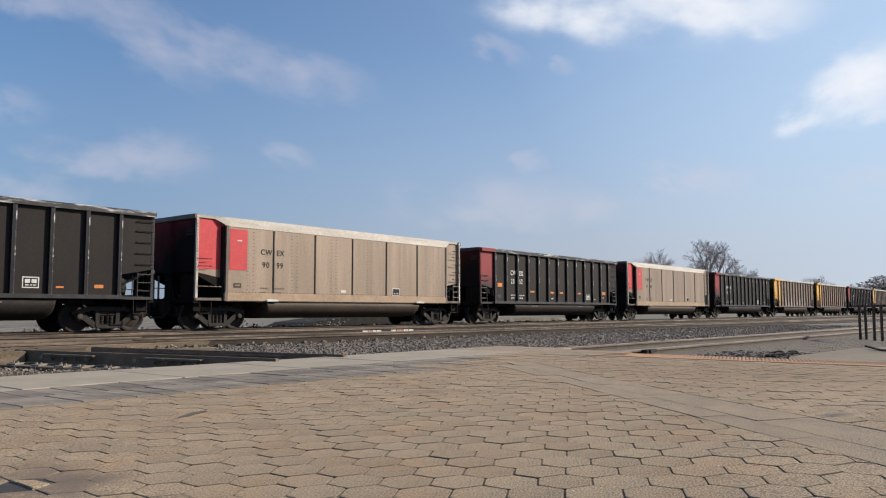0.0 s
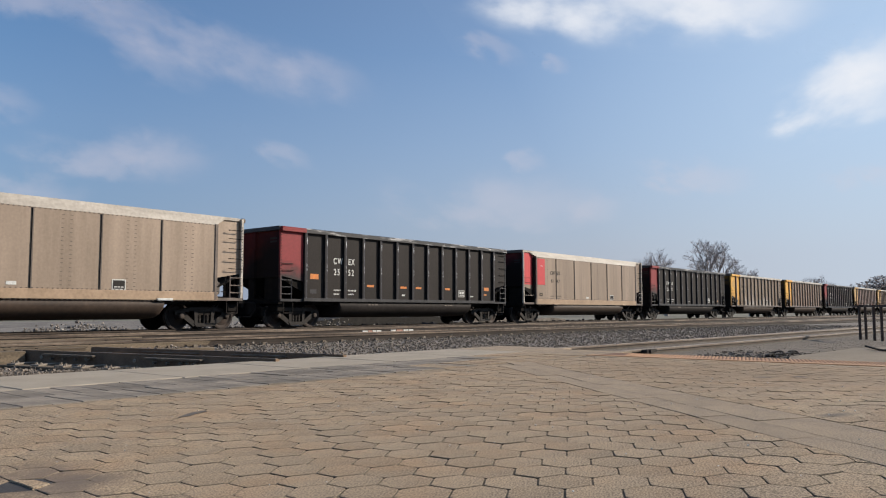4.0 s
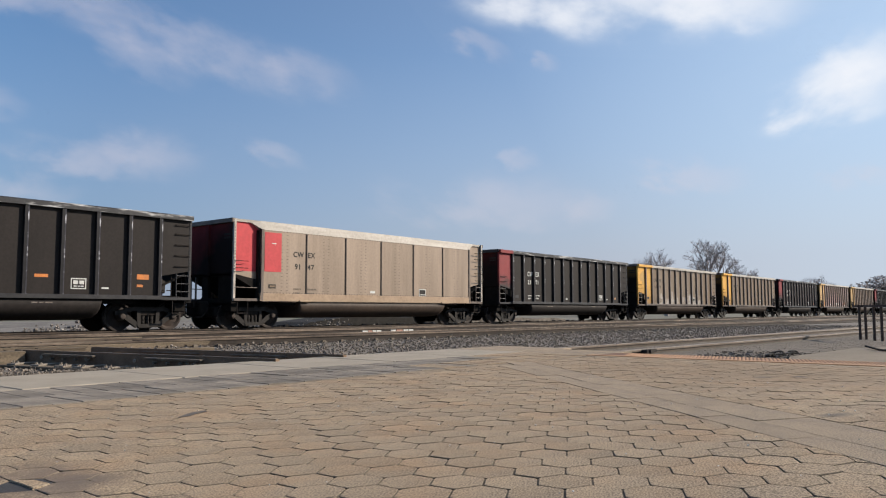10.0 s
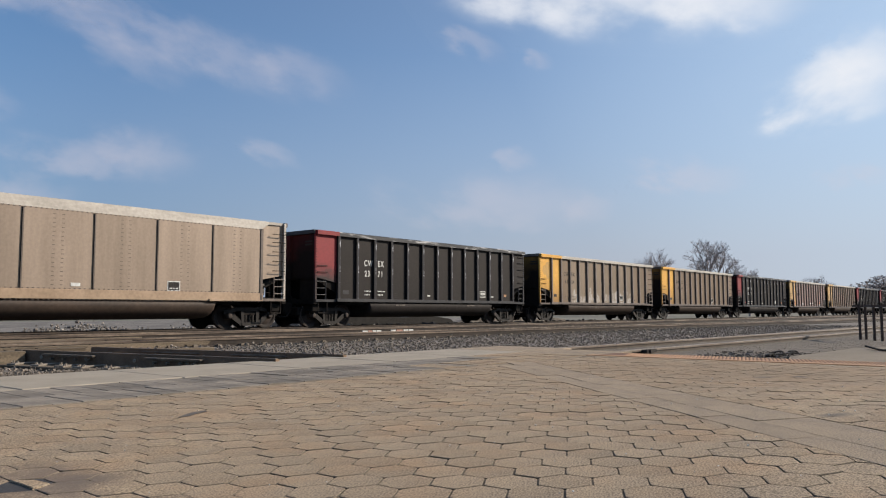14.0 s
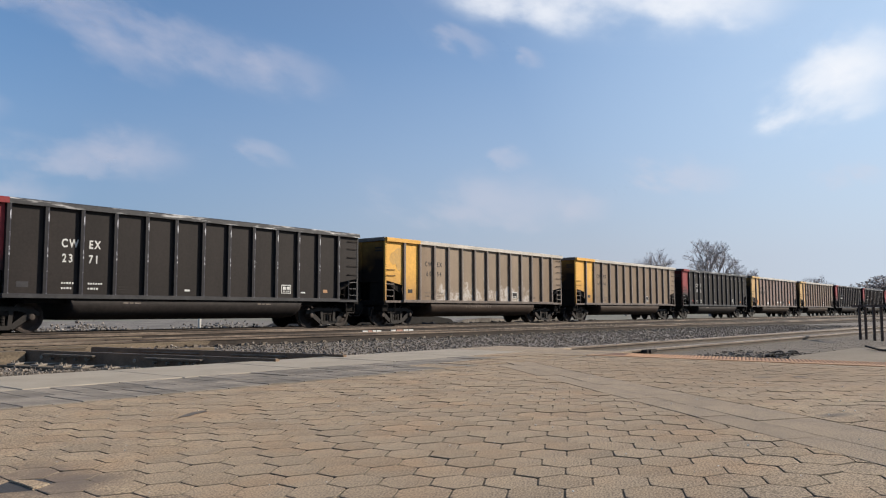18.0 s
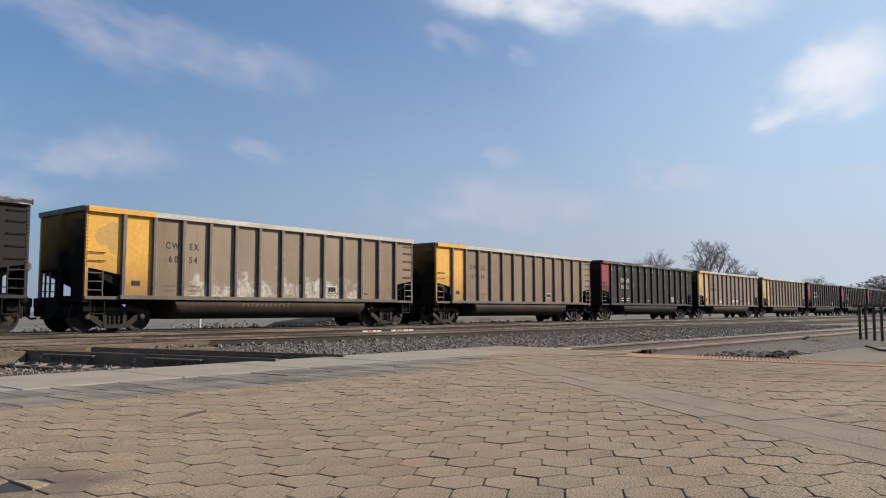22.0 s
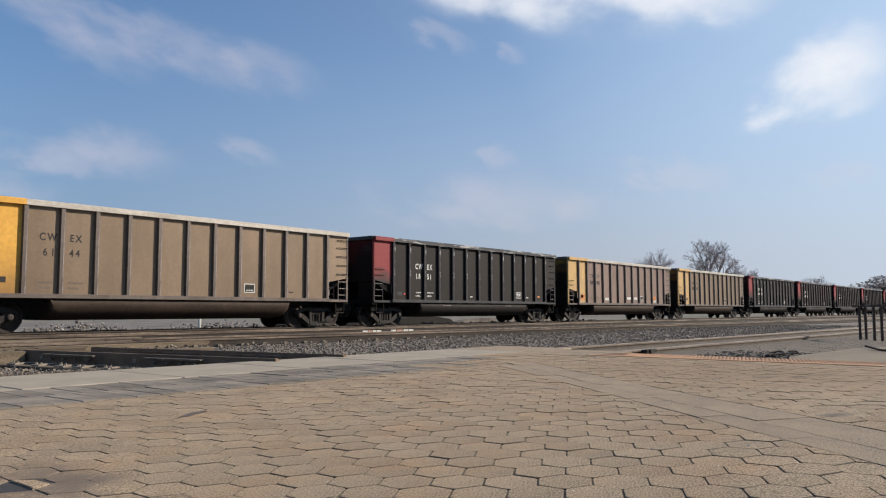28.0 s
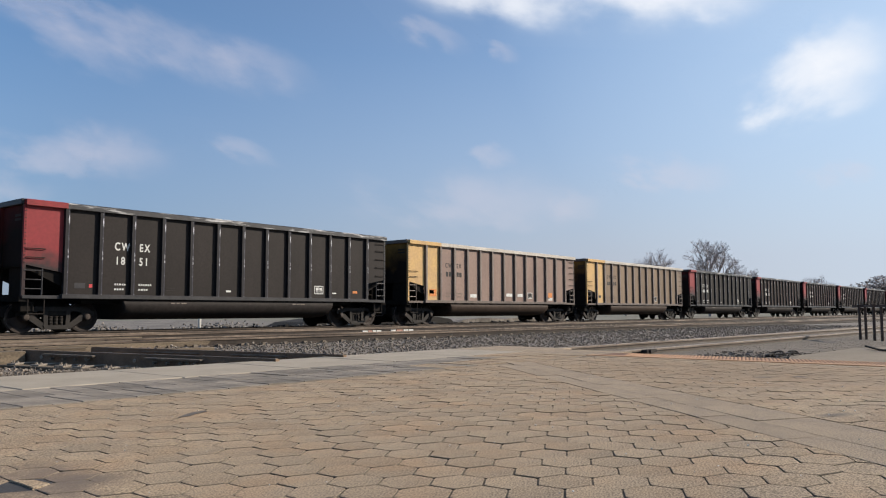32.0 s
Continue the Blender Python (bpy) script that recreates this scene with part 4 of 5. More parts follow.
# ---- clouds ----
def cloud_material(name, thick, tint, glowing):
    mat = bpy.data.materials.new(name)
    mat.use_nodes = True
    nt = mat.node_tree
    nt.nodes.clear()
    outn = nt.nodes.new("ShaderNodeOutputMaterial")
    mixs = nt.nodes.new("ShaderNodeMixShader")
    clear = nt.nodes.new("ShaderNodeBsdfTransparent")
    glow = nt.nodes.new("ShaderNodeEmission")
    glow.inputs["Color"].default_value, glow.inputs["Strength"].default_value = (*tint, 1), glowing
    tex = nt.nodes.new("ShaderNodeTexCoord")
    own = nt.nodes.new("ShaderNodeUVMap")
    own.uv_map = "Mask"
    dist = nt.nodes.new("ShaderNodeVectorMath")
    dist.operation = "LENGTH"
    info = nt.nodes.new("ShaderNodeObjectInfo")
    noi = nt.nodes.new("ShaderNodeTexNoise")
    noi.noise_dimensions = "4D"
    noi.inputs["Scale"].default_value, noi.inputs["Detail"].default_value, noi.inputs["Roughness"].default_value = 1.15, 6, 0.52
    nt.links.new(tex.outputs["UV"], noi.inputs["Vector"])
    wide = nt.nodes.new("ShaderNodeMath")
    wide.operation = "MULTIPLY"
    wide.inputs[1].default_value = 40.0
    nt.links.new(info.outputs["Random"], wide.inputs[0])
    nt.links.new(wide.outputs[0], noi.inputs["W"])
    # ragged outline: the mask is pushed about by the same noise
    drag = nt.nodes.new("ShaderNodeVectorMath")
    drag.operation = "MULTIPLY_ADD"
    drag.inputs[1].default_value = (1.7, 1.7, 0.0)
    shift = nt.nodes.new("ShaderNodeVectorMath")
    shift.operation = "SUBTRACT"
    shift.inputs[1].default_value = (0.85, 0.85, 0.0)
    nt.links.new(noi.outputs["Color"], drag.inputs[0])
    nt.links.new(own.outputs[0], drag.inputs[2])
    nt.links.new(drag.outputs[0], shift.inputs[0])
    nt.links.new(shift.outputs[0], dist.inputs[0])
    rim = nt.nodes.new("ShaderNodeVectorMath")
    rim.operation = "LENGTH"
    nt.links.new(own.outputs[0], rim.inputs[0])
    border_fade = nt.nodes.new("ShaderNodeMapRange")
    border_fade.interpolation_type = "SMOOTHSTEP"
    border_fade.inputs[1].default_value, border_fade.inputs[2].default_value, border_fade.inputs[3].default_value, border_fade.inputs[4].default_value = 0.6, 1.0, 1.0, 0.0
    nt.links.new(rim.outputs["Value"], border_fade.inputs[0])
    fall = nt.nodes.new("ShaderNodeMapRange")
    fall.interpolation_type = "SMOOTHSTEP"
    fall.inputs[1].default_value, fall.inputs[2].default_value, fall.inputs[3].default_value, fall.inputs[4].default_value = 0.0, 1.0, 1.0, 0.0
    nt.links.new(dist.outputs["Value"], fall.inputs[0])
    lump = nt.nodes.new("ShaderNodeMath")
    lump.operation = "MULTIPLY_ADD"
    lump.inputs[1].default_value = 2.5
    lump.inputs[2].default_value = -1.25
    nt.links.new(noi.outputs["Fac"], lump.inputs[0])
    both = nt.nodes.new("ShaderNodeMath")
    both.operation = "MULTIPLY_ADD"
    both.inputs[1].default_value = 1.25
    nt.links.new(fall.outputs[0], both.inputs[0])
    nt.links.new(lump.outputs[0], both.inputs[2])
    edge = nt.nodes.new("ShaderNodeMath")
    edge.operation = "MULTIPLY"
    nt.links.new(both.outputs[0], edge.inputs[0])
    nt.links.new(border_fade.outputs[0], edge.inputs[1])
    alpha = nt.nodes.new("ShaderNodeMapRange")
    alpha.interpolation_type = "SMOOTHSTEP"
    alpha.inputs[1].default_value, alpha.inputs[2].default_value, alpha.inputs[4].default_value = -0.1, 1.9, thick
    nt.links.new(edge.outputs[0], alpha.inputs[0])
    nt.links.new(alpha.outputs[0], mixs.inputs[0])
    nt.links.new(clear.outputs[0], mixs.inputs[1])
    nt.links.new(glow.outputs[0], mixs.inputs[2])
    nt.links.new(mixs.outputs[0], outn.inputs[0])
    return mat


M["thin_cloud"] = cloud_material("thin_cloud", 0.38, (0.95, 0.90, 1.0), 0.50)
M["faint_cloud"] = cloud_material("faint_cloud", 0.28, (0.95, 0.90, 1.0), 0.50)
M["bright_cloud"] = cloud_material("bright_cloud", 0.88, (0.93, 0.95, 1.0), 0.68)
clouds = []


def cloud(x, y, ux, uy, vx, vy, ratio, z=300, thick=False):
    bm = bmesh.new()
    n = 12
    uv = bm.loops.layers.uv.new("UVMap")
    mask = bm.loops.layers.uv.new("Mask")
    grid = [[bm.verts.new((2 * i / n - 1, 2 * j / n - 1, 6 * (1 - (2 * i / n - 1) ** 2) * (1 - (2 * j / n - 1) ** 2))) for j in range(n + 1)] for i in range(n + 1)]
    for i in range(n):
        for j in range(n):
            f = bm.faces.new((grid[i][j], grid[i + 1][j], grid[i + 1][j + 1], grid[i][j + 1]))
            for loop in f.loops:
                loop[uv].uv = (loop.vert.co.x * ratio * 0.6, loop.vert.co.y * 1.1)
                loop[mask].uv = loop.vert.co.xy
    ob = thing("cloud", bm, "bright_cloud" if thick else "faint_cloud" if ratio < 2.45 else "thin_cloud", "bright white cloud drifting in a blue sky" if thick else
               "thin soft white cloud drifting in a blue sky", "cloud", "clouds", smooth=True)
    ob.data.transform(Matrix(((ux, vx, 0, 0), (uy, vy, 0, 0), (0, 0, 1, 0), (0, 0, 0, 1))) @ Matrix.Diagonal((1.28, 1.36, 1, 1)))
    ob.location = (x, y, z)
    clouds.append(ob)


# place, half axes along and across, and length over breadth of each cloud
cloud(562, 766, 213, 13, -72, -98, 4.4)
cloud(695, 749, 78, -19, -80, -86, 2.1)
cloud(341, 746, 72, -67, -27, -58, 4.5)
cloud(715, 307, 121, -127, -114, -54, 3.6, thick=True)
cloud(789, 243, 61, -75, -91, -31, 2.8, thick=True)
cloud(736, 504, 55, -10, -46, -32, 2.1)
cloud(822, 475, 26, -10, -35, -20, 1.8)
cloud(1230, 236, -96, -142, -240, -50, 2.0, thick=True)
cloud(1105, 176, -6, -58, -162, -27, 1.5, thick=True)
cloud(473, 1199, 61, -11, -49, -121, 2.4)
cloud(813, 1487, 166, -113, -153, -277, 4.0)
cloud(816, 1357, 108, -38, -137, -225, 2.4)
cloud(1979, 1339, 295, -264, -580, -393, 4.6)
cloud(2126, 1126, 65, -79, -371, -197, 2.0)
cloud(1331, 844, 56, -25, -124, -79, 1.9)
cloud(996, 1186, 101, 26, -91, -107, 2.3)
cloud(1768, 657, 145, -103, -266, -100, 3.5)
cloud(1978, 390, 37, -45, -226, -46, 1.7)
cloud(1942, 314, 31, -38, -213, -35, 1.5)
cloud(886, 2084, 109, -133, -159, -369, 3.3)
cloud(507, 836, 100, 26, -72, -116, 1.8)


# ---- lettering and marks on the cars ----
def plate(car, x0, x1, z0, z1, mat, y, name="mark", label=""):
    bm = bmesh.new()
    box(bm, x0, x1, y - 0.004, y, z0, z1)
    return part(name, bm, mat, car, label)


def bars(car, x, z, widths, mat, y, h=0.05, gap=0.06):
    for w in widths:
        plate(car, x, x + w, z, z + h, mat, y, "stencil_bar")
        x += w + gap


FIRST = -(POSTS - 1) / 2 * STEP
for i, car in enumerate(cars):
    kind = KINDS[i]
    y = OUT + 0.014 if kind == "silver" else FACE - 0.002
    ink = "lettering_white" if kind == "black" else "lettering_dark"
    if kind == "silver":
        xa, xb, za, zb, size = -4.14 - 0.64, -4.14 + 0.08, 2.66, 2.20, 0.28
        bx = 2.48
    else:
        xa, xb, za, zb, size = FIRST + STEP + 0.47, FIRST + 2 * STEP + 0.25, 2.50, 2.06, 0.34
        bx = FIRST + 9 * STEP + 0.30
        if kind == "yellow":
            xa, za, zb, size, bx = FIRST + STEP + 0.42, 2.66, 2.22, 0.3, FIRST + 8 * STEP + 0.25
    if i > 0:
        gap = {"yellow": 1.35, "black": 1.34, "silver": 1.12}[kind]
        slim = {"yellow": 0.85, "black": 0.76, "silver": 1.0}[kind]
        words("CW", size, ink, car, xa, za, y, space=gap, narrow=slim)
        words("EX", size, ink, car, xb, za, y, space=gap, narrow=slim)
        num = MARKS.get(i)
        if num:
            words(num[:2], size, ink, car, xa + {"yellow": 0.11, "black": 0.03, "silver": 0.08}[kind], zb, y, space=gap + (0.35 if kind == "yellow" else 0.1), narrow=slim)
            words(num[2:], size, ink, car, xb, zb, y, space=gap + 0.1, narrow=slim)
        else:
            bars(car, xa + 0.05, zb + 0.02, [0.16, 0.16], ink, y, 0.22)
            bars(car, xb, zb + 0.02, [0.16, 0.16], ink, y, 0.22)
    for z in (1.27, 1.42):
        faint = ink if kind == "black" else "faint_ink"
        bars(car, xa + 0.03, z, [0.045, 0.04, 0.06, 0.05, 0.045] if z > 1.3 else [0.045, 0.05, 0.07, 0.04], faint, y, 0.055, 0.03)
        bars(car, xb, z, [0.05, 0.045, 0.05, 0.06, 0.045, 0.05] if z > 1.3 else [0.05, 0.08, 0.045, 0.05], faint, y, 0.055, 0.028)
    if kind == "black":
        for z in (1.2, 1.28, 1.36):
            bars(car, FIRST + 3 * STEP + 0.15, z, [0.34], "iron_light", y, 0.025)
        plate(car, FIRST + 0.3, FIRST + 0.62, 1.3, 1.46, "black_edge", y, "stencil_box")
        plate(car, FIRST + 5 * STEP + 0.4, FIRST + 5 * STEP + 0.6, 1.28, 1.34, "lettering_white", y)
    elif kind == "silver":
        plate(car, FIRST + 0.10, FIRST + 0.87, 2.06, 3.50, "red", y, "red_patch", "red painted patch")
        plate(car, FIRST + 0.42, FIRST + 0.62, 3.08, 3.12, "lettering_white", y - 0.004)
        plate(car, FIRST + 0.3, FIRST + 0.62, 1.45, 1.6, "lettering_dark", y, "stencil_box")
        plate(car, FIRST + 0.34, FIRST + 0.58, 1.49, 1.56, "aluminium", y - 0.004, "stencil_box")
        plate(car, -0.64, -0.36, 1.36, 1.46, "lettering_white", y)
        for x in (-4.2, 4.3):
            bm = bmesh.new()
            box(bm, x - 0.28, x + 0.28, OUT - 0.06, OUT, 0.96, 1.04, 0.015)
            part("jacking_pad", bm, "lettering_white" if i == 1 else "beige_band", car, "white jacking pad" if i == 1 else "beige jacking pad")
    else:
        plate(car, FIRST + 0.3, FIRST + 0.6, 1.42, 1.58, "lettering_dark", y, "stencil_box")
    # consolidated stencil: white frame with dark squares
    z0 = 1.28
    plate(car, bx, bx + 0.46, z0, z0 + 0.32, "lettering_white", y, "stencil_frame")
    plate(car, bx + 0.03, bx + 0.43, z0 + 0.03, z0 + 0.29, "lettering_dark" if kind != "black" else "black_paint", y - 0.004, "stencil_frame")
    for dx in (0.07, 0.25):
        plate(car, bx + dx, bx + dx + 0.14, z0 + 0.14, z0 + 0.25, "iron_light" if kind != "black" else "lettering_white", y - 0.008, "stencil_square")
    bars(car, bx + 0.08, z0 + 0.07, [0.10, 0.06, 0.09], "lettering_white", y - 0.008, 0.03, 0.025)
    if kind != "silver":
        bars(car, FIRST + 10 * STEP + 0.2, 1.3, [0.22], "orange_mark" if i == 0 else ink, y, 0.05)
    # small stencils on the end wall
    for z in (3.32, 3.2):
        bm = bmesh.new()
        box(bm, -HALF - 0.012, -HALF - 0.008, -1.32, -0.92, z, z + 0.07)
        part("stencil_bar", bm, "iron_light", car)
ORANGE = {2: [(0, 1.86, 0.42, 0.2), (3, 1.62, 0.4, 0.09), (5, 1.6, 0.4, 0.09), (6, 1.6, 0.36, 0.09), (8, 1.6, 0.38, 0.09), (11, 1.62, 0.4, 0.16), (11, 1.38, 0.2, 0.08)],
          0: [(11, 1.32, 0.28, 0.1)], 4: [(11, 1.34, 0.22, 0.12)], 7: [(11, 1.34, 0.24, 0.1)], 8: [(0, 1.3, 0.5, 0.32), (10, 1.34, 0.4, 0.28)]}
for i, rows in ORANGE.items():
    for k, z, w, h in rows:
        x = FIRST + k * STEP + 0.3
        plate(cars[i], x, x + w, z, z + h, "tactile" if i == 4 else "orange_mark", FACE - 0.002, "reflector_mark", "orange reflector mark")
plate(cars[7], FIRST + 0.74, FIRST + 0.84, 1.33, 1.43, "red", FACE - 0.002, "reflector_mark", "small red reflector")
for k, z, w in ((3, 1.28, 0.5), (6, 1.36, 0.55), (7, 1.36, 0.5), (10, 1.2, 0.45)):
    plate(cars[8], FIRST + k * STEP + 0.3, FIRST + k * STEP + 0.3 + w, z, z + 0.16, "lettering_white", FACE - 0.002, "mark", "white repaint patch")

for ob in cars[5].children:
    if ob.name.startswith("side_panel") and ob.data.vertices[0].co.y < 0 and -5.1 < ob.data.vertices[0].co.x < 4.1:
        ob.data = ob.data.copy()
        ob.data.materials[0] = M["scrubbed"]
        tagged(ob, "panel with pale half-scrubbed paint")

# cars with duller yellow, pinker grey or browner black paint
for rows, swap in (((8, 9), {"grimy_yellow": "dull_yellow", "yellow": "dull_yellow"}), ((8,), {"aluminium": "pink_grey"}), (range(11, 17), {"black_paint": "brown_black"})):
    for i in rows:
        for ob in cars[i].children:
            if ob.type == "MESH" and ob.data.materials[0].name in swap:
                ob.data = ob.data.copy()
                ob.data.materials[0] = M[swap[ob.data.materials[0].name]]
bm = bmesh.new()
slab(bm, [(-7.12, 2.95), (-7.0, 3.12), (-6.82, 3.20), (-6.62, 3.38), (-6.42, 3.34), (-6.36, 3.0), (-6.34, 2.55), (-6.46, 2.36), (-6.62, 2.42), (-6.72, 2.66), (-6.92, 2.62), (-7.08, 2.76)], "y", -1.524, -1.521)
part("faded_patch", bm, "faded_paint", cars[5], "faded greyish patch in the yellow paint")

# the first silver car is a little shorter than its twin
def shorter(x):
    return x - 0.30 * min(max((x + 6.2) / 10.4, 0.0), 1.0)


for ob in cars[1].children:
    if ob.name.startswith("wheelset") or ob.type != "MESH":
        ob.matrix_basis = Matrix.Translation((shorter(ob.matrix_basis.translation.x) - ob.matrix_basis.translation.x, 0, 0)) @ ob.matrix_basis
    elif ob.name.startswith("lettering"):
        continue
    else:
        ob.data = ob.data.copy()
        for v in ob.data.vertices:
            v.co.x = shorter(v.co.x)
for ob in cars[1].children:
    if ob.name.startswith("ladder") and ob.children and max(v.co.x for v in ob.children[0].data.vertices) > 0:
        ob.matrix_basis = Matrix.Translation((-0.30, 0, 0))
    elif ob.name.startswith("ladder"):
        ob.matrix_basis = Matrix()
wheelsets = [(ob, shorter(x) if ob.parent == cars[1] else x) for ob, x in wheelsets]

# faint stencils on the bellies of the black cars
for i, car in enumerate(cars):
    if KINDS[i] == "black":
        for x in (-2.78, 2.3):
            bars(car, x, 0.86, [0.16, 0.12, 0.2], "faint_chalk", -1.572, 0.035, 0.05)

# a chalked scrawl on the belly of one car, as plain bars
for k in range(11):
    bm = bmesh.new()
    box(bm, -0.012, 0.012, -0.004, 0.0, -0.07, 0.07)
    ob = part("scrawl_bar", bm, "faint_chalk", cars[5], "faint pale chalk stroke")
    ob.matrix_basis = pose(-1.7 + 0.2 * k, -1.572, 0.84, 0, (35, -25, 10, 60)[k % 4], 0)

# ---- platform paving ----
PAVER, EDGE = 0.2078, 0.2078 / math.sqrt(3)
ORIGIN, TURN = Vector((2.399, 1.6401)), radians(-60.58)
ALONG = Vector((math.cos(TURN), math.sin(TURN))) * PAVER
ACROSS = Vector((-math.sin(TURN), math.cos(TURN))) * PAVER * math.sqrt(3) / 2
rng = random.Random(4)


def paver_mesh(mat):
    """A hexagonal block with rounded corners, worn edges and slightly uneven sides."""
    out = []
    wear = [rng.gauss(0, 0.0016) for _ in range(6)]
    for k in range(6):
        a, b = (k * math.tau / 6 + TURN + math.pi / 2, (k + 1) * math.tau / 6 + TURN + math.pi / 2)
        p, q = Vector((math.cos(a), math.sin(a))), Vector((math.cos(b), math.sin(b)))
        for t in (0.07, 0.5, 0.93):
            out.append((p.lerp(q, t)) * (EDGE - 0.0028 + wear[k] * (1 if t == 0.5 else 0.4) + rng.gauss(0, 0.0008)))
    n = len(out)
    verts = [(p.x * k, p.y * k, z) for k, z in ((1 - 0.0048 / EDGE, 0.0), (1 - 0.0018 / EDGE, -0.0007), (1.0, -0.0028), (1.0, -0.03)) for p in out]
    faces = [tuple(range(n))]
    for r in range(0, 3 * n, n):
        faces += [(r + n + k, r + n + (k + 1) % n, r + (k + 1) % n, r + k) for k in range(n)]
    me = bpy.data.meshes.new("paver")
    me.from_pydata(verts, [], faces)
    me.materials.append(M[mat])
    me.materials.append(M["flank"])
    for f in me.polygons:                                   # earth clings to the flanks in the joints
        if f.index > n:
            f.material_index = 1
    return me


hexes = [paver_mesh("paver") for _ in range(10)]
shapes = [([v.co.copy() for v in me.vertices], [tuple(f.vertices) for f in me.polygons]) for me in hexes]
SEAM = (Vector((4.056, 0.966)), Vector((math.cos(radians(48.6)), math.sin(radians(48.6)))))      # a straight trench in the paving, filled again
TRENCH = (-0.21, 0.0, 0.33)
all_v, all_f, count = [], [], 0


def cut_paver(x, y, low, high):
    """A hexagon trimmed to the strip between two straight cuts, joined to the rest."""
    turns = [k * math.tau / 6 + TURN + math.pi / 2 for k in range(6)]
    ring = [Vector((x + (EDGE - 0.004) * math.cos(a), y + (EDGE - 0.004) * math.sin(a))) for a in turns]

    def away(p):
        o = p - SEAM[0]
        return o.x * SEAM[1].y - o.y * SEAM[1].x
    for limit, sign in ((low + 0.003, 1), (high - 0.006, -1)):
        kept = []
        for p, q in zip(ring, ring[1:] + ring[:1]):
            a, b = sign * (away(p) - limit), sign * (away(q) - limit)
            if a >= 0:
                kept.append(p)
            if a * b < 0:
                kept.append(p + (q - p) * (a / (a - b)))
        ring = kept
        if len(ring) < 3:
            return
    n, k = len(all_v), len(ring)
    z = rng.gauss(0, 0.0012)
    all_v.extend([(p.x, p.y, pave_z(p.x, p.y) + z) for p in ring] + [(p.x, p.y, pave_z(p.x, p.y) + z - 0.03) for p in ring])
    all_f.append(tuple(range(n, n + k)))
    all_f.extend([(n + k + i, n + k + (i + 1) % k, n + (i + 1) % k, n + i) for i in range(k)])


hole = None
for row in range(-60, 62):
    for col in range(-60, 60):
        p = ORIGIN + ALONG * (col + 0.5 + 0.5 * (row % 2)) + ACROSS * row
        x, y = p
        if not (-3.5 < x < 9.76 and -4.0 < y < 5.41):
            continue
        off = p - SEAM[0]
        side = off.x * SEAM[1].y - off.y * SEAM[1].x
        if TRENCH[0] - EDGE < side < TRENCH[2] + EDGE:
            for low, high in ((-9, TRENCH[0]), (TRENCH[2], 9)):
                cut_paver(x, y, low, high)
            continue
        tilt = laid(x, y, rng.gauss(0, 0.0011)) @ pose(0, 0, 0, rng.gauss(0, 0.32), rng.gauss(0, 0.32), rng.gauss(0, 0.6))
        pick = rng.randrange(10)
        if (p - Vector((1.38, 3.36))).length < 0.105:
            hole = laid(x, y, -0.003)
        elif 1.75 < x < 4.8 and 0.3 < y < 3.5 and count < 290 and x * 0.36 < y < x * 1.75:
            part("paver", hexes[pick], "", platform, m=tilt)
            count += 1
        else:
            n = len(all_v)
            all_v += [tuple(tilt @ v) for v in shapes[pick][0]]
            all_f += [tuple(n + k for k in f) for f in shapes[pick][1]]


def stained(mat, x, y, rx, ry, turn, colour, most):
    """A soft, ragged spill on the paving round (x, y)."""
    nt = mat.node_tree
    bsdf = nt.nodes["Principled BSDF"]
    paint = bsdf.inputs["Base Color"].links[0].from_socket
    tex = nt.nodes.new("ShaderNodeTexCoord")
    place = nt.nodes.new("ShaderNodeMapping")
    place.vector_type = "TEXTURE"
    place.inputs["Location"].default_value = (x, y, 0)
    place.inputs["Rotation"].default_value = (0, 0, radians(turn))
    place.inputs["Scale"].default_value = (rx, ry, 9)
    nt.links.new(tex.outputs["Object"], place.inputs["Vector"])
    far = nt.nodes.new("ShaderNodeVectorMath")
    far.operation = "LENGTH"
    nt.links.new(place.outputs[0], far.inputs[0])
    noi = nt.nodes.new("ShaderNodeTexNoise")
    noi.inputs["Scale"].default_value, noi.inputs["Detail"].default_value = 9, 5
    nt.links.new(tex.outputs["Object"], noi.inputs["Vector"])
    both = nt.nodes.new("ShaderNodeMath")
    both.operation = "MULTIPLY_ADD"
    both.inputs[1].default_value = 1.6
    nt.links.new(noi.outputs["Fac"], both.inputs[0])
    nt.links.new(far.outputs["Value"], both.inputs[2])
    rng = nt.nodes.new("ShaderNodeMapRange")
    rng.inputs[1].default_value, rng.inputs[2].default_value, rng.inputs[3].default_value, rng.inputs[4].default_value = 1.2, 1.9, most, 0.0
    nt.links.new(both.outputs[0], rng.inputs[0])
    mix = nt.nodes.new("ShaderNodeMix")
    mix.data_type = "RGBA"
    mix.inputs["B"].default_value = (*colour, 1)
    nt.links.new(rng.outputs[0], mix.inputs["Factor"])
    nt.links.new(paint, mix.inputs["A"])
    nt.links.new(mix.outputs["Result"], bsdf.inputs["Base Color"])


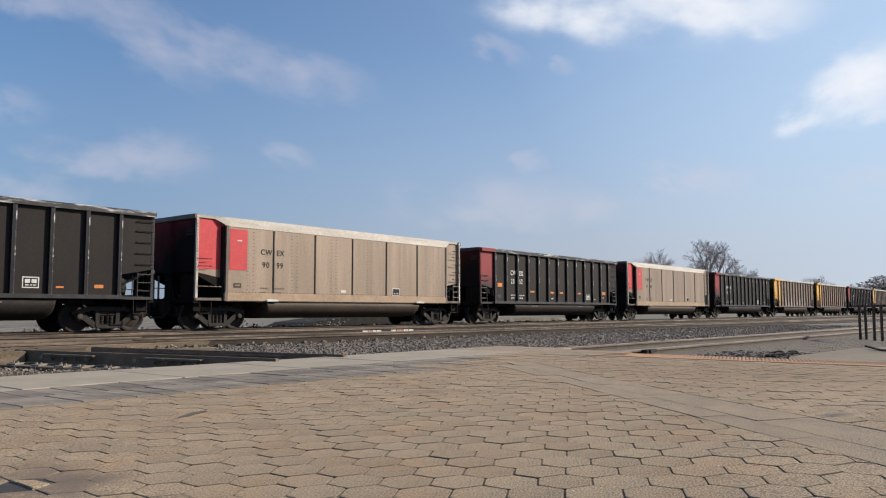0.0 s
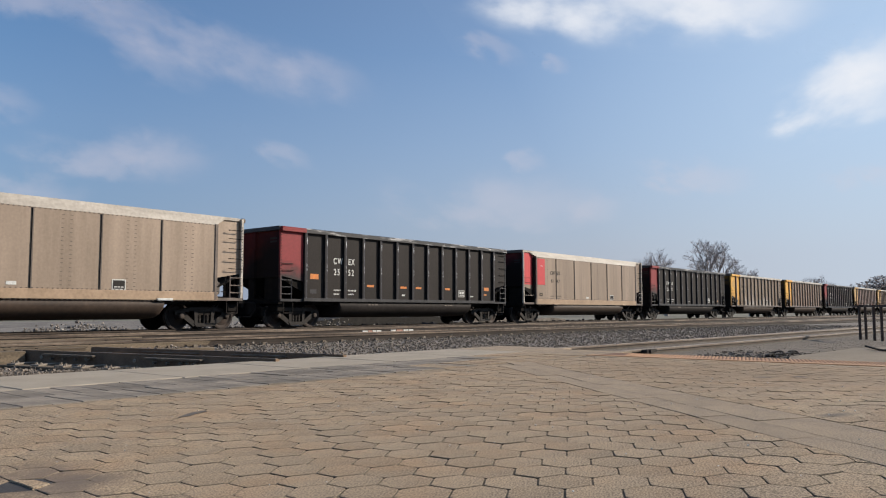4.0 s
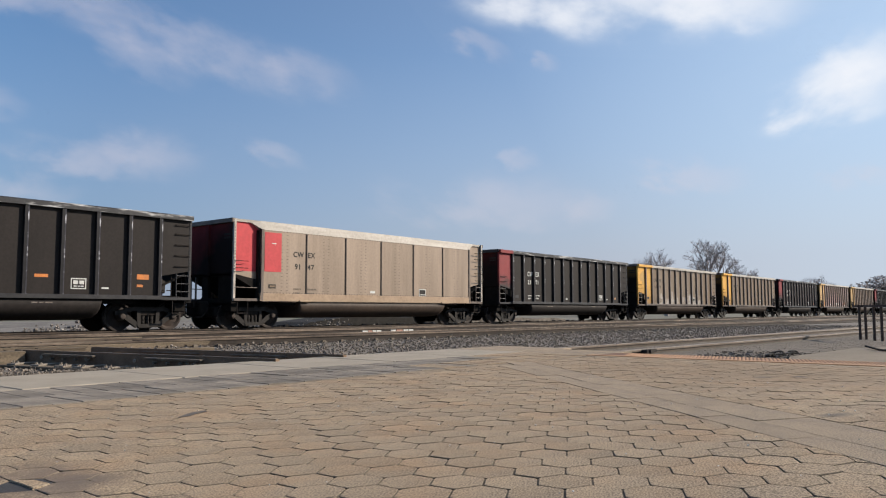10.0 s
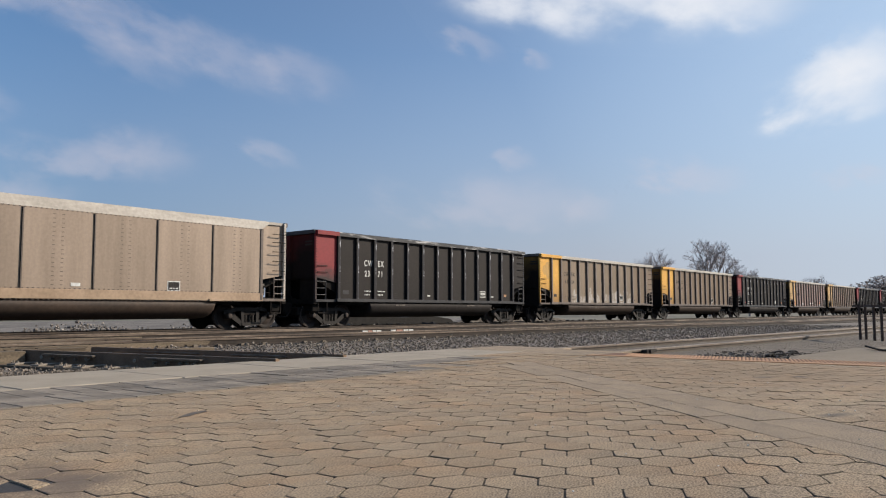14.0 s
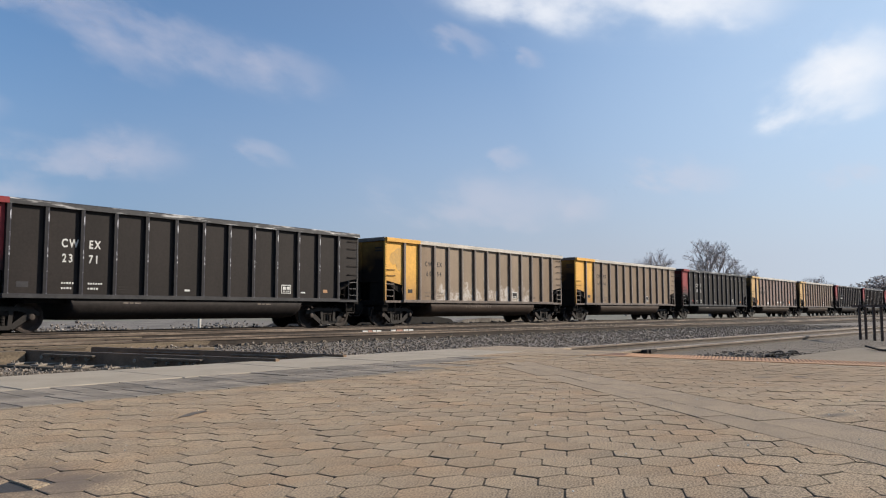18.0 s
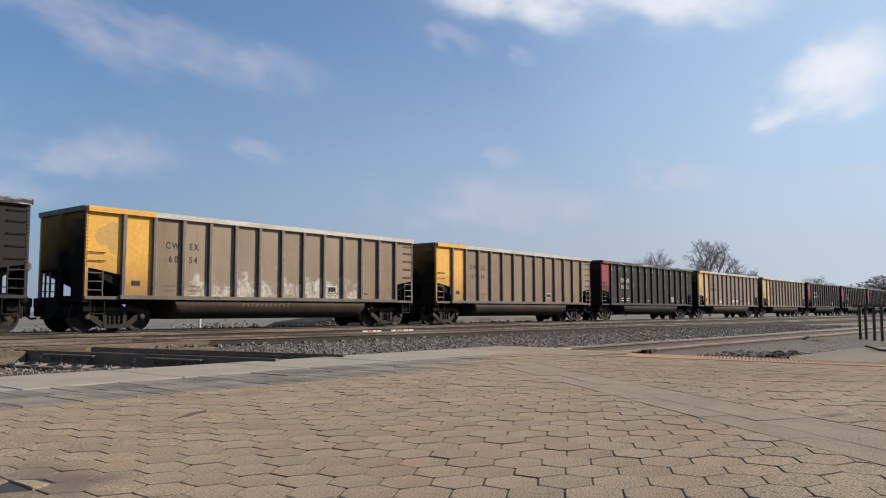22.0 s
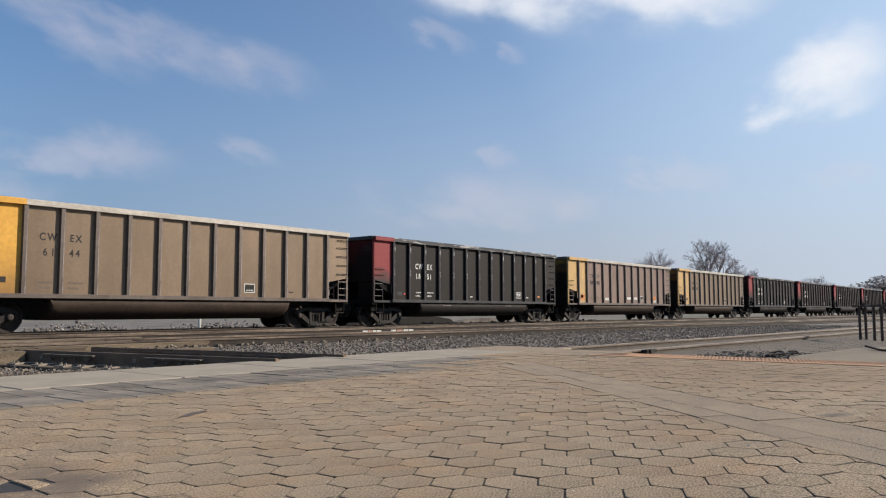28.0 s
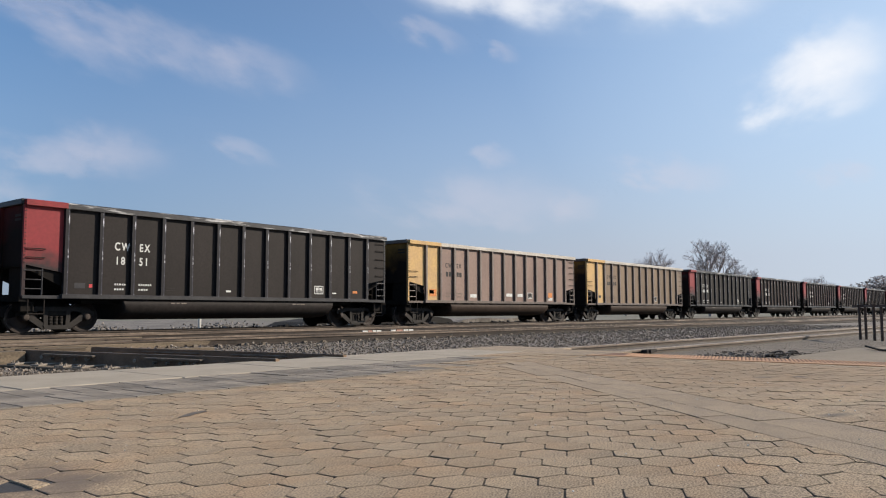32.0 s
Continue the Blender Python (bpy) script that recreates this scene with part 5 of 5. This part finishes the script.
stained(M["paver_joined"], 1.54, 3.34, 0.24, 0.46, -12, (0.15, 0.113, 0.088), 0.75)
stained(M["paver_joined"], 1.62, 3.25, 0.16, 0.12, -12, (0.14, 0.108, 0.086), 0.6)
stained(M["paver_joined"], 8.3, 2.2, 2.6, 3.0, 0, (0.215, 0.150, 0.094), 0.6)
stained(M["paver_joined"], 4.80, 1.05, 0.16, 0.07, -30, (0.11, 0.092, 0.082), 0.8)
stained(M["paver_joined"], 7.52, 1.94, 0.12, 0.09, 0, (0.09, 0.075, 0.066), 0.8)
stained(M["paver_joined"], 7.30, 2.20, 0.10, 0.10, 0, (0.10, 0.082, 0.070), 0.7)
me = bpy.data.meshes.new("pavers")
me.from_pydata(all_v, [], all_f)
me.materials.append(M["paver_joined"])
me.materials.append(M["flank"])
for f in me.polygons:
    if abs(f.normal.z) < 0.8:
        f.material_index = 1
tagged(part("pavers", me, "", platform), "tan hexagonal blocks", kind="stuff")
bm = bmesh.new()
slab(bm, [(-0.15, -0.02), (-0.06, -0.05), (0.02, -0.03), (0.13, -0.035), (0.16, 0.0), (0.05, 0.025), (-0.08, 0.0)], "z", 0.0, 0.004)
ob = thing("mortar_patch", bm, "grey_block", "thin dark grey mortar smear on the paving", "mortar")
ob.matrix_basis = laid(2.90, 4.43, 0.001, 20)

# long infill blocks of the trench
for low, high in zip(TRENCH, TRENCH[1:]):
    along = -3.2 + low
    while along < 6.2:
        reach = rng.uniform(0.45, 0.9)
        bm = bmesh.new()
        a, b = low + (0.0025 if low == 0.0 else 0.002), high - (0.002 if high > 0.1 else 0.0025)
        box(bm, -reach / 2 + 0.0015, reach / 2 - 0.0015, (a - b) / 2, (b - a) / 2, -0.03, 0.0, 0.002)
        p = SEAM[0] + SEAM[1] * (along + reach / 2) + Vector((SEAM[1].y, -SEAM[1].x)) * ((a + b) / 2)
        if p.x < 9.9 and p.y < 5.3:
            part("infill_block", bm, "paver_infill", platform, "long smooth greyish block in a filled trench", m=laid(p.x, p.y, rng.gauss(0, 0.0008), 48.6))
        else:
            bm.free()
        along += reach
# one smooth dark block let in a little low
me = paver_mesh("dark_block")
part("dark_block", me, "", platform, "smooth dark grey block set low in the paving", m=hole)
# a broken corner of a paver lying half over it
bm = bmesh.new()
chip = [(1.424, 3.463), (1.456, 3.438), (1.495, 3.402), (1.503, 3.340), (1.508, 3.277), (1.462, 3.262), (1.425, 3.254), (1.428, 3.350)]
rings = [[bm.verts.new((1.465 + (x - 1.465) * k, 3.35 + (y - 3.35) * k, pave_z(x, y) + z - (x - 1.424) * 0.04)) for x, y in chip] for k, z in ((1.0, -0.006), (1.0, 0.002), (0.93, 0.005))]
for lower, upper in zip(rings, rings[1:]):
    for k in range(8):
        bm.faces.new((lower[k], lower[(k + 1) % 8], upper[(k + 1) % 8], upper[k]))
bm.faces.new(rings[2])
bmesh.ops.recalc_face_normals(bm, faces=bm.faces)
part("broken_paver", bm, "paver", platform, "broken tan corner of a paver")

grit_rs = np.random.RandomState(12)
flecks = np.stack([grit_rs.uniform(1.4, 7, 160), grit_rs.uniform(0.3, 5.2, 160), np.zeros(160), grit_rs.uniform(0.002, 0.0055, 160)], 1)
flecks[:, 2] = [pave_z(x, y) + 0.002 for x, y in flecks[:, :2]]

# dark border pavers, two staggered rows
bm = bmesh.new()
box(bm, -0.0985, 0.0985, -0.3035, 0.3035, -0.03, 0.0, 0.003)
slate_me = mesh_of(bm, "border_paver", "slate_paver")
tan_me = slate_me.copy()
tan_me.materials[0] = M["paver"]
for row, y in enumerate((5.805, 6.415)):
    for k in range(42):
        part("border_paver", slate_me if 1.6 + 0.2055 * k < 7.4 + 0.8 * row + rng.uniform(-0.9, 0.9) else tan_me, "", border, m=pose(1.6 + 0.2055 * (k + 0.5 * row), y, PAVE + rng.gauss(0, 0.002), rng.gauss(0, 0.3), rng.gauss(0, 0.3), 0))
# concrete slabs of the edge
bm = bmesh.new()
box(bm, -0.746, 0.746, -0.74, 0.74, -0.3, 0.0, 0.012)
slab_me = mesh_of(bm, "edge_slab", "concrete")
tan_slab_me = slab_me.copy()
tan_slab_me.materials[0] = M["paver_infill"]
for k in range(-3, 6):
    part("edge_slab", tan_slab_me if k > 4 else slab_me, "", edge_base, m=pose(4.32 + 1.505 * (k - 1) + 0.7525, 7.46, PAVE + 0.003 + rng.gauss(0, 0.001)))
# upright course of blocks between the hexagons and the warning strip
bm = bmesh.new()
box(bm, -0.095, 0.095, -0.1135, 0.1135, -0.03, 0.0, 0.004)
course_me = mesh_of(bm, "course_block", "paver")
for k in range(29):
    part("course_block", course_me, "", platform, m=pose(9.875, -1.2 + 0.2315 * k, PAVE + 0.003 + rng.gauss(0, 0.001), rng.gauss(0, 0.3), 0, rng.gauss(0, 0.4)))
# ribs of the warning strip
bm = bmesh.new()
slab(bm, [(-0.015, 0.0), (0.015, 0.0), (0.011, 0.005), (-0.011, 0.005)], "x", 0.0, 0.66)
rib_me = mesh_of(bm, "rib", "tactile")
for k in range(132):
    part("rib", rib_me, "", strip, m=pose(10.19, -1.6 + 0.05 * k, PAVE + 0.004, 0, 0, 18))
bm = bmesh.new()
box(bm, 9.98, 10.17, -1.5, 5.45, -0.2, PAVE + 0.012, 0.01)
part("edging", bm, "tactile", strip, "reddish brown edging")

# ---- ballast stones ----
def stones(name, spots, label, mat="stone"):
    unit = np.array([(x, y, z) for x in (-1, 1) for y in (-1, 1) for z in (-1, 1)], float)
    quads = np.array([(0, 1, 3, 2), (4, 6, 7, 5), (0, 4, 5, 1), (2, 3, 7, 6), (0, 2, 6, 4), (1, 5, 7, 3)])
    rs = np.random.RandomState(5)
    n = len(spots)
    v = unit[None] * rs.uniform(0.45, 1.0, (n, 8, 3))
    ang = rs.uniform(0, math.tau, n)
    tip = rs.uniform(-0.7, 0.7, n)
    ca, sa, ct, st = np.cos(ang)[:, None], np.sin(ang)[:, None], np.cos(tip)[:, None], np.sin(tip)[:, None]
    x, y, z = v[..., 0], v[..., 1] * 0.8, v[..., 2] * 0.7
    y, z = y * ct - z * st, y * st + z * ct
    x, y = x * ca - y * sa, x * sa + y * ca
    v = np.stack([x, y, z], -1) * spots[:, 3][:, None, None] + spots[:, None, :3]
    f = (quads[None] + (np.arange(n) * 8)[:, None, None]).reshape(-1, 4)
    me = bpy.data.meshes.new(name)
    me.from_pydata(v.reshape(-1, 3).tolist(), [], f.tolist())
    me.materials.append(M[mat])
    return tagged(new(name, me), label, "ballast", kind="stuff")


def strewn(n, x0, x1, y0, y1, z, size, seed, lumps=0.03):
    rs = np.random.RandomState(seed)
    k = rs.uniform(0, 1, n) ** 1.5
    x = x0 + (x1 - x0) * k
    y = rs.uniform(y0, y1, n)
    return np.stack([x, y, z + rs.normal(0, lumps, n), rs.uniform(0.55, 1.3, n) * size], 1)


loose = np.concatenate([
    strewn(26000, 3.0, 45, 8.25, 14.5, -0.235, 0.024, 1, 0.022),
    strewn(3500, 6.0, 40, 14.5, 19.5, -0.23, 0.034, 2),
    strewn(14000, 11.45, 46, 3.3, 7.9, -0.204, 0.0115, 3, 0.003),
    strewn(1500, 10.95, 16, 3.4, 5.35, -0.197, 0.018, 6, 0.01),
    strewn(420, 11.0, 14.6, 3.5, 5.2, -0.185, 0.034, 8, 0.008)])
loose[:, 2] += 0.048 * (loose[:, 0] > 7.85) * (loose[:, 1] > 8.21) * (loose[:, 1] < 19.0)
loose = loose[~((loose[:, 0] < 7.4) & (loose[:, 1] < 10.6))]
stones("ballast_stones", loose, "loose grey crushed ballast stones between the tracks")

stones("grit", flecks, "small pale chips of grit on the paving", "lettering_white")
stones("gravel_chips", strewn(17000, 2.4, 7.2, 8.2, 10.5, -0.192, 0.0105, 4, 0.014), "fine tan-grey gravel beside the crossing rails", "tan_chips")

# ---- crossing timbers and guard bars ----
for x0, x1, y0, y1, z in ((0.5, 5.40, 12.75, 13.0, -0.004), (5.5, 6.58, 13.2, 13.42, 0.0), (1.0, 8.2, 16.05, 16.2, -0.05), (1.5, 9.4, 16.7, 16.85, -0.04), (2.0, 9.0, 17.3, 17.42, -0.03),
                          (1.0, 10.5, 18.2, 18.5, -0.02), (6.9, 8.6, 12.4, 12.65, -0.05), (6.0, 12, 15.2, 15.4, -0.05), (1.2, 7.6, 14.2, 14.36, -0.06), (0.8, 6.4, 14.75, 14.9, -0.03), (8.8, 16.0, 17.0, 17.16, -0.04), (9.6, 15.0, 17.75, 17.9, -0.05)):
    bm = bmesh.new()
    box(bm, x0, x1, y0, y1, -0.24, z, 0.012)
    ob = thing("crossing_timber", bm, "tan_timber", "weathered tan crossing timber laid along the rails", "timber", "crossing timbers")
    bm = bmesh.new()
    for k in range(int((x1 - x0) / 0.7)):
        tube(bm, (x0 + 0.3 + k * 0.7, y0 - 0.012, z - 0.09), (x0 + 0.3 + k * 0.7, y0 + 0.02, z - 0.09), 0.028, sides=6)
        tube(bm, (x0 + 0.3 + k * 0.7, (y0 + y1) / 2, z - 0.02), (x0 + 0.3 + k * 0.7, (y0 + y1) / 2, z + 0.012), 0.025, sides=6)
    tagged(part("bolts", bm, "iron", ob, "dark bolt heads"), kind="stuff")
for x, y, length in ((5.82, 11.2, 1.1), (6.22, 9.1, 1.0), (7.2, 10.6, 1.2), (7.5, 8.9, 1.0)):
    bm = bmesh.new()
    box(bm, -0.012, 0.012, 0, length, -0.07, -0.04)
    for k in range(4):
        tube(bm, (-0.03, 0.12 + k * length / 4, -0.1), (0.02, 0.12 + k * length / 4, -0.1), 0.022, sides=6)
    box(bm, -0.05, 0.012, -0.03, length + 0.03, -0.048, -0.032)
    ob = thing("joint_bar", bm, "rail_clip", "bolted steel joint bar on a crossing rail", "joint bar", "joint bars")
    ob.matrix_basis = pose(x - 0.12, y, 0, 0, 0, 10.8)
for x0, x1, z0, paint in ((19.87, 20.12, -0.155, "lettering_white"), (20.16, 20.34, -0.14, "red_paint"), (20.38, 20.55, -0.16, "lettering_white"), (20.6, 20.83, -0.13, "lettering_white"),
                          (21.35, 21.62, -0.155, "lettering_white"), (21.66, 22.0, -0.14, "red_paint"), (22.05, 22.3, -0.15, "lettering_white"), (22.34, 22.6, -0.13, "lettering_white")):
    bm = bmesh.new()
    box(bm, x0, x1, 19.745, 19.783, z0, -0.078)
    thing("paint_mark", bm, paint, "worn white paint mark on a rail" if paint == "lettering_white" else "worn reddish paint mark on a rail", "paint mark", "paint marks")
bm = bmesh.new()
box(bm, 13.5, 14.1, 6.17, 6.22, -0.17, -0.105, 0.01)
for x in (13.45, 13.6):
    box(bm, x - 0.03, x + 0.03, 6.06, 6.17, -0.2, -0.10, 0.01)
thing("rail_brace", bm, "rail_side", "dark bolted rail brace beside the side track", "rail brace")

# ---- pad, debris and fence beside the side track ----
bm = bmesh.new()
slab(bm, [(10.9, -10), (30, -10), (22, 1.5), (17, 3.4), (13.4, 3.6), (10.9, 3.0)], "z", -0.3, -0.135)
thing("concrete_pad", bm, "worn_concrete", "worn pale concrete pad beyond the warning strip", "pad", kind="structure")
rng = random.Random(9)
for k in range(13):
    bm = bmesh.new()
    length = rng.uniform(0.14, 0.34)
    wide = rng.uniform(0.02, 0.07)
    slab(bm, [(-length / 2, 0), (length * 0.1, 0.02), (length / 2, 0.004), (length / 2, 0.014), (length * 0.1, 0.034), (-length / 2, 0.012)], "y", -wide, wide * rng.uniform(0.5, 1.0))
    ob = thing("scrap_plate", bm, "scrap", "bent dark scrap plate lying on the gravel", "scrap", "scrap plates")
    ob.matrix_basis = pose(13.9 + rng.uniform(-0.3, 0.34), 3.95 + rng.uniform(-0.22, 0.22), -0.198 + 0.0085 * k, rng.uniform(-9, 9), rng.uniform(-8, 8), rng.uniform(-60, -5))
bm = bmesh.new()
tube(bm, (17.2, 3.2, -0.09), (16.2, 2.8, -0.11), 0.02)
tube(bm, (16.2, 2.8, -0.11), (14.8, 1.9, -0.11), 0.02)
thing("pipe", bm, "iron", "thin dark pipe lying on the concrete pad", "pipe")
fence = base("fence", "dark brown low fence of square posts with a top rail", "fence", m=pose(0, 0, 0))
path = [(24.9, 4.9), (24.35, 4.65), (24.4, 4.51), (23.6, 4.16), (23.25, 3.92), (22.8, 3.6)]
bm = bmesh.new()
box(bm, -0.03, 0.03, -0.03, 0.03, -0.42, 0.72, 0.006)
post_me = mesh_of(bm, "fence_post", "fence_paint")
for x, y in path[1:]:
    part("post", post_me, "", fence, m=pose(x, y, 0, 0, 0, 30))
for (xa, ya), (xb, yb_) in zip(path, path[1:]):
    bm = bmesh.new()
    d = Vector((xb - xa, yb_ - ya, 0))
    box(bm, 0, d.length, -0.05, 0.05, 0.70, 0.76)
    part("top_rail", bm, "fence_paint", fence, m=pose(xa, ya, 0, 0, 0, math.degrees(math.atan2(d.y, d.x))))

# ---- beyond the train ----
rs = np.random.RandomState(31)
heap = strewn(5600, 10, 60, 30.2, 33.5, -0.3, 0.046, 41, 0.04)
heap[:, 2] += np.abs(rs.normal(0, 0.10, len(heap))) * (1 + np.sin(heap[:, 0] * 0.9)) * (heap[:, 0] < 30)
heap[:, 3] *= rs.uniform(0.4, 1.6, len(heap))
stones("rubble", heap, "pale broken rubble and gravel beyond the tracks", "rubble")
dark = strewn(900, 22, 60, 28.6, 33.0, -0.28, 0.11, 43, 0.06)
dark[:, 3] *= rs.uniform(0.4, 1.7, len(dark))
stones("coal_lumps", dark, "spilled coal lumps beyond the tracks", "coal_dust")
bm = bmesh.new()
slab(bm, [(41.5, -0.4), (58, -0.4), (57, -0.05), (54.8, 0.08), (52.6, 0.02), (50.2, 0.13), (48.0, 0.05), (45.4, 0.12), (43.2, 0.03)], "y", 33, 37)
thing("gravel_bank", bm, "pale_gravel", "low bank of pale gravel beyond the tracks", "gravel bank")
bm = bmesh.new()
slab(bm, [(27.0, -0.4), (41.2, -0.4), (40.4, 0.10), (39.0, 0.26), (37.4, 0.30), (35.6, 0.24), (34, 0.33), (32.4, 0.28), (31, 0.30), (29.6, 0.16), (28.2, 0.02)], "y", 32, 35)
thing("coal_bank", bm, "coal_dust", "low dark bank beyond the tracks", "coal bank")
bm = bmesh.new()
box(bm, 20.26, 20.36, 30.4, 30.5, -0.35, 0.3, 0.01)
thing("marker_post", bm, "lettering_white", "short white marker post beyond the tracks", "marker post")
for k in range(14):
    x = 14 + k * 3.1 + rng.uniform(-1, 1)
    bm = bmesh.new()
    box(bm, -rng.uniform(0.3, 1.0), rng.uniform(0.3, 1.0), -0.2, 0.2, 0, rng.uniform(0.08, 0.2), 0.03)
    ob = thing("old_sleeper", bm, "timber", "old dark timber sleeper lying on pale gravel", "sleeper", "old sleepers")
    ob.matrix_basis = pose(x, 29.3 + rng.uniform(-0.7, 0.8), -0.31, 0, 0, rng.uniform(-25, 25))


# ---- movement ----
# metres moved at every second second
GONE = [0.0, 6.32, 12.58, 18.73, 24.96, 31.12, 37.31, 43.59, 49.78, 56.05, 62.49, 69.06, 75.73, 82.54, 89.48, 96.43, 103.56]


def gone(t):
    """Metres that the train has moved by t: a smooth curve through the values above."""
    k = min(int(t / 2), 15)
    a = t / 2 - k
    p0, p1 = GONE[k], GONE[k + 1]
    m0 = (GONE[k + 1] - GONE[k - 1]) / 2 if k else p1 - p0
    m1 = (GONE[k + 2] - p0) / 2 if k < 15 else p1 - p0
    return (2 * a ** 3 - 3 * a * a + 1) * p0 + (a ** 3 - 2 * a * a + a) * m0 + (3 * a * a - 2 * a ** 3) * p1 + (a ** 3 - a * a) * m1


def motions():
    for i, car in enumerate(cars):
        x = CENTRES[i]
        walk(car, [(t, pose(x - gone(t), TRACK_Y, 0)) for t in range(0, 33)])
    steps = [k * 5 / 30 for k in range(193)]
    for ob, x in wheelsets:
        walk(ob, [(t, pose(x, 0, 0.457, 0, -math.degrees(gone(t) / 0.457), 0)) for t in steps])
    for ob in clouds:
        at = ob.location.copy()
        walk(ob, [(t, Matrix.Translation(at + Vector((-88, 28, 0)) * (t / 32))) for t in (0.0, 32.0)])


motions()
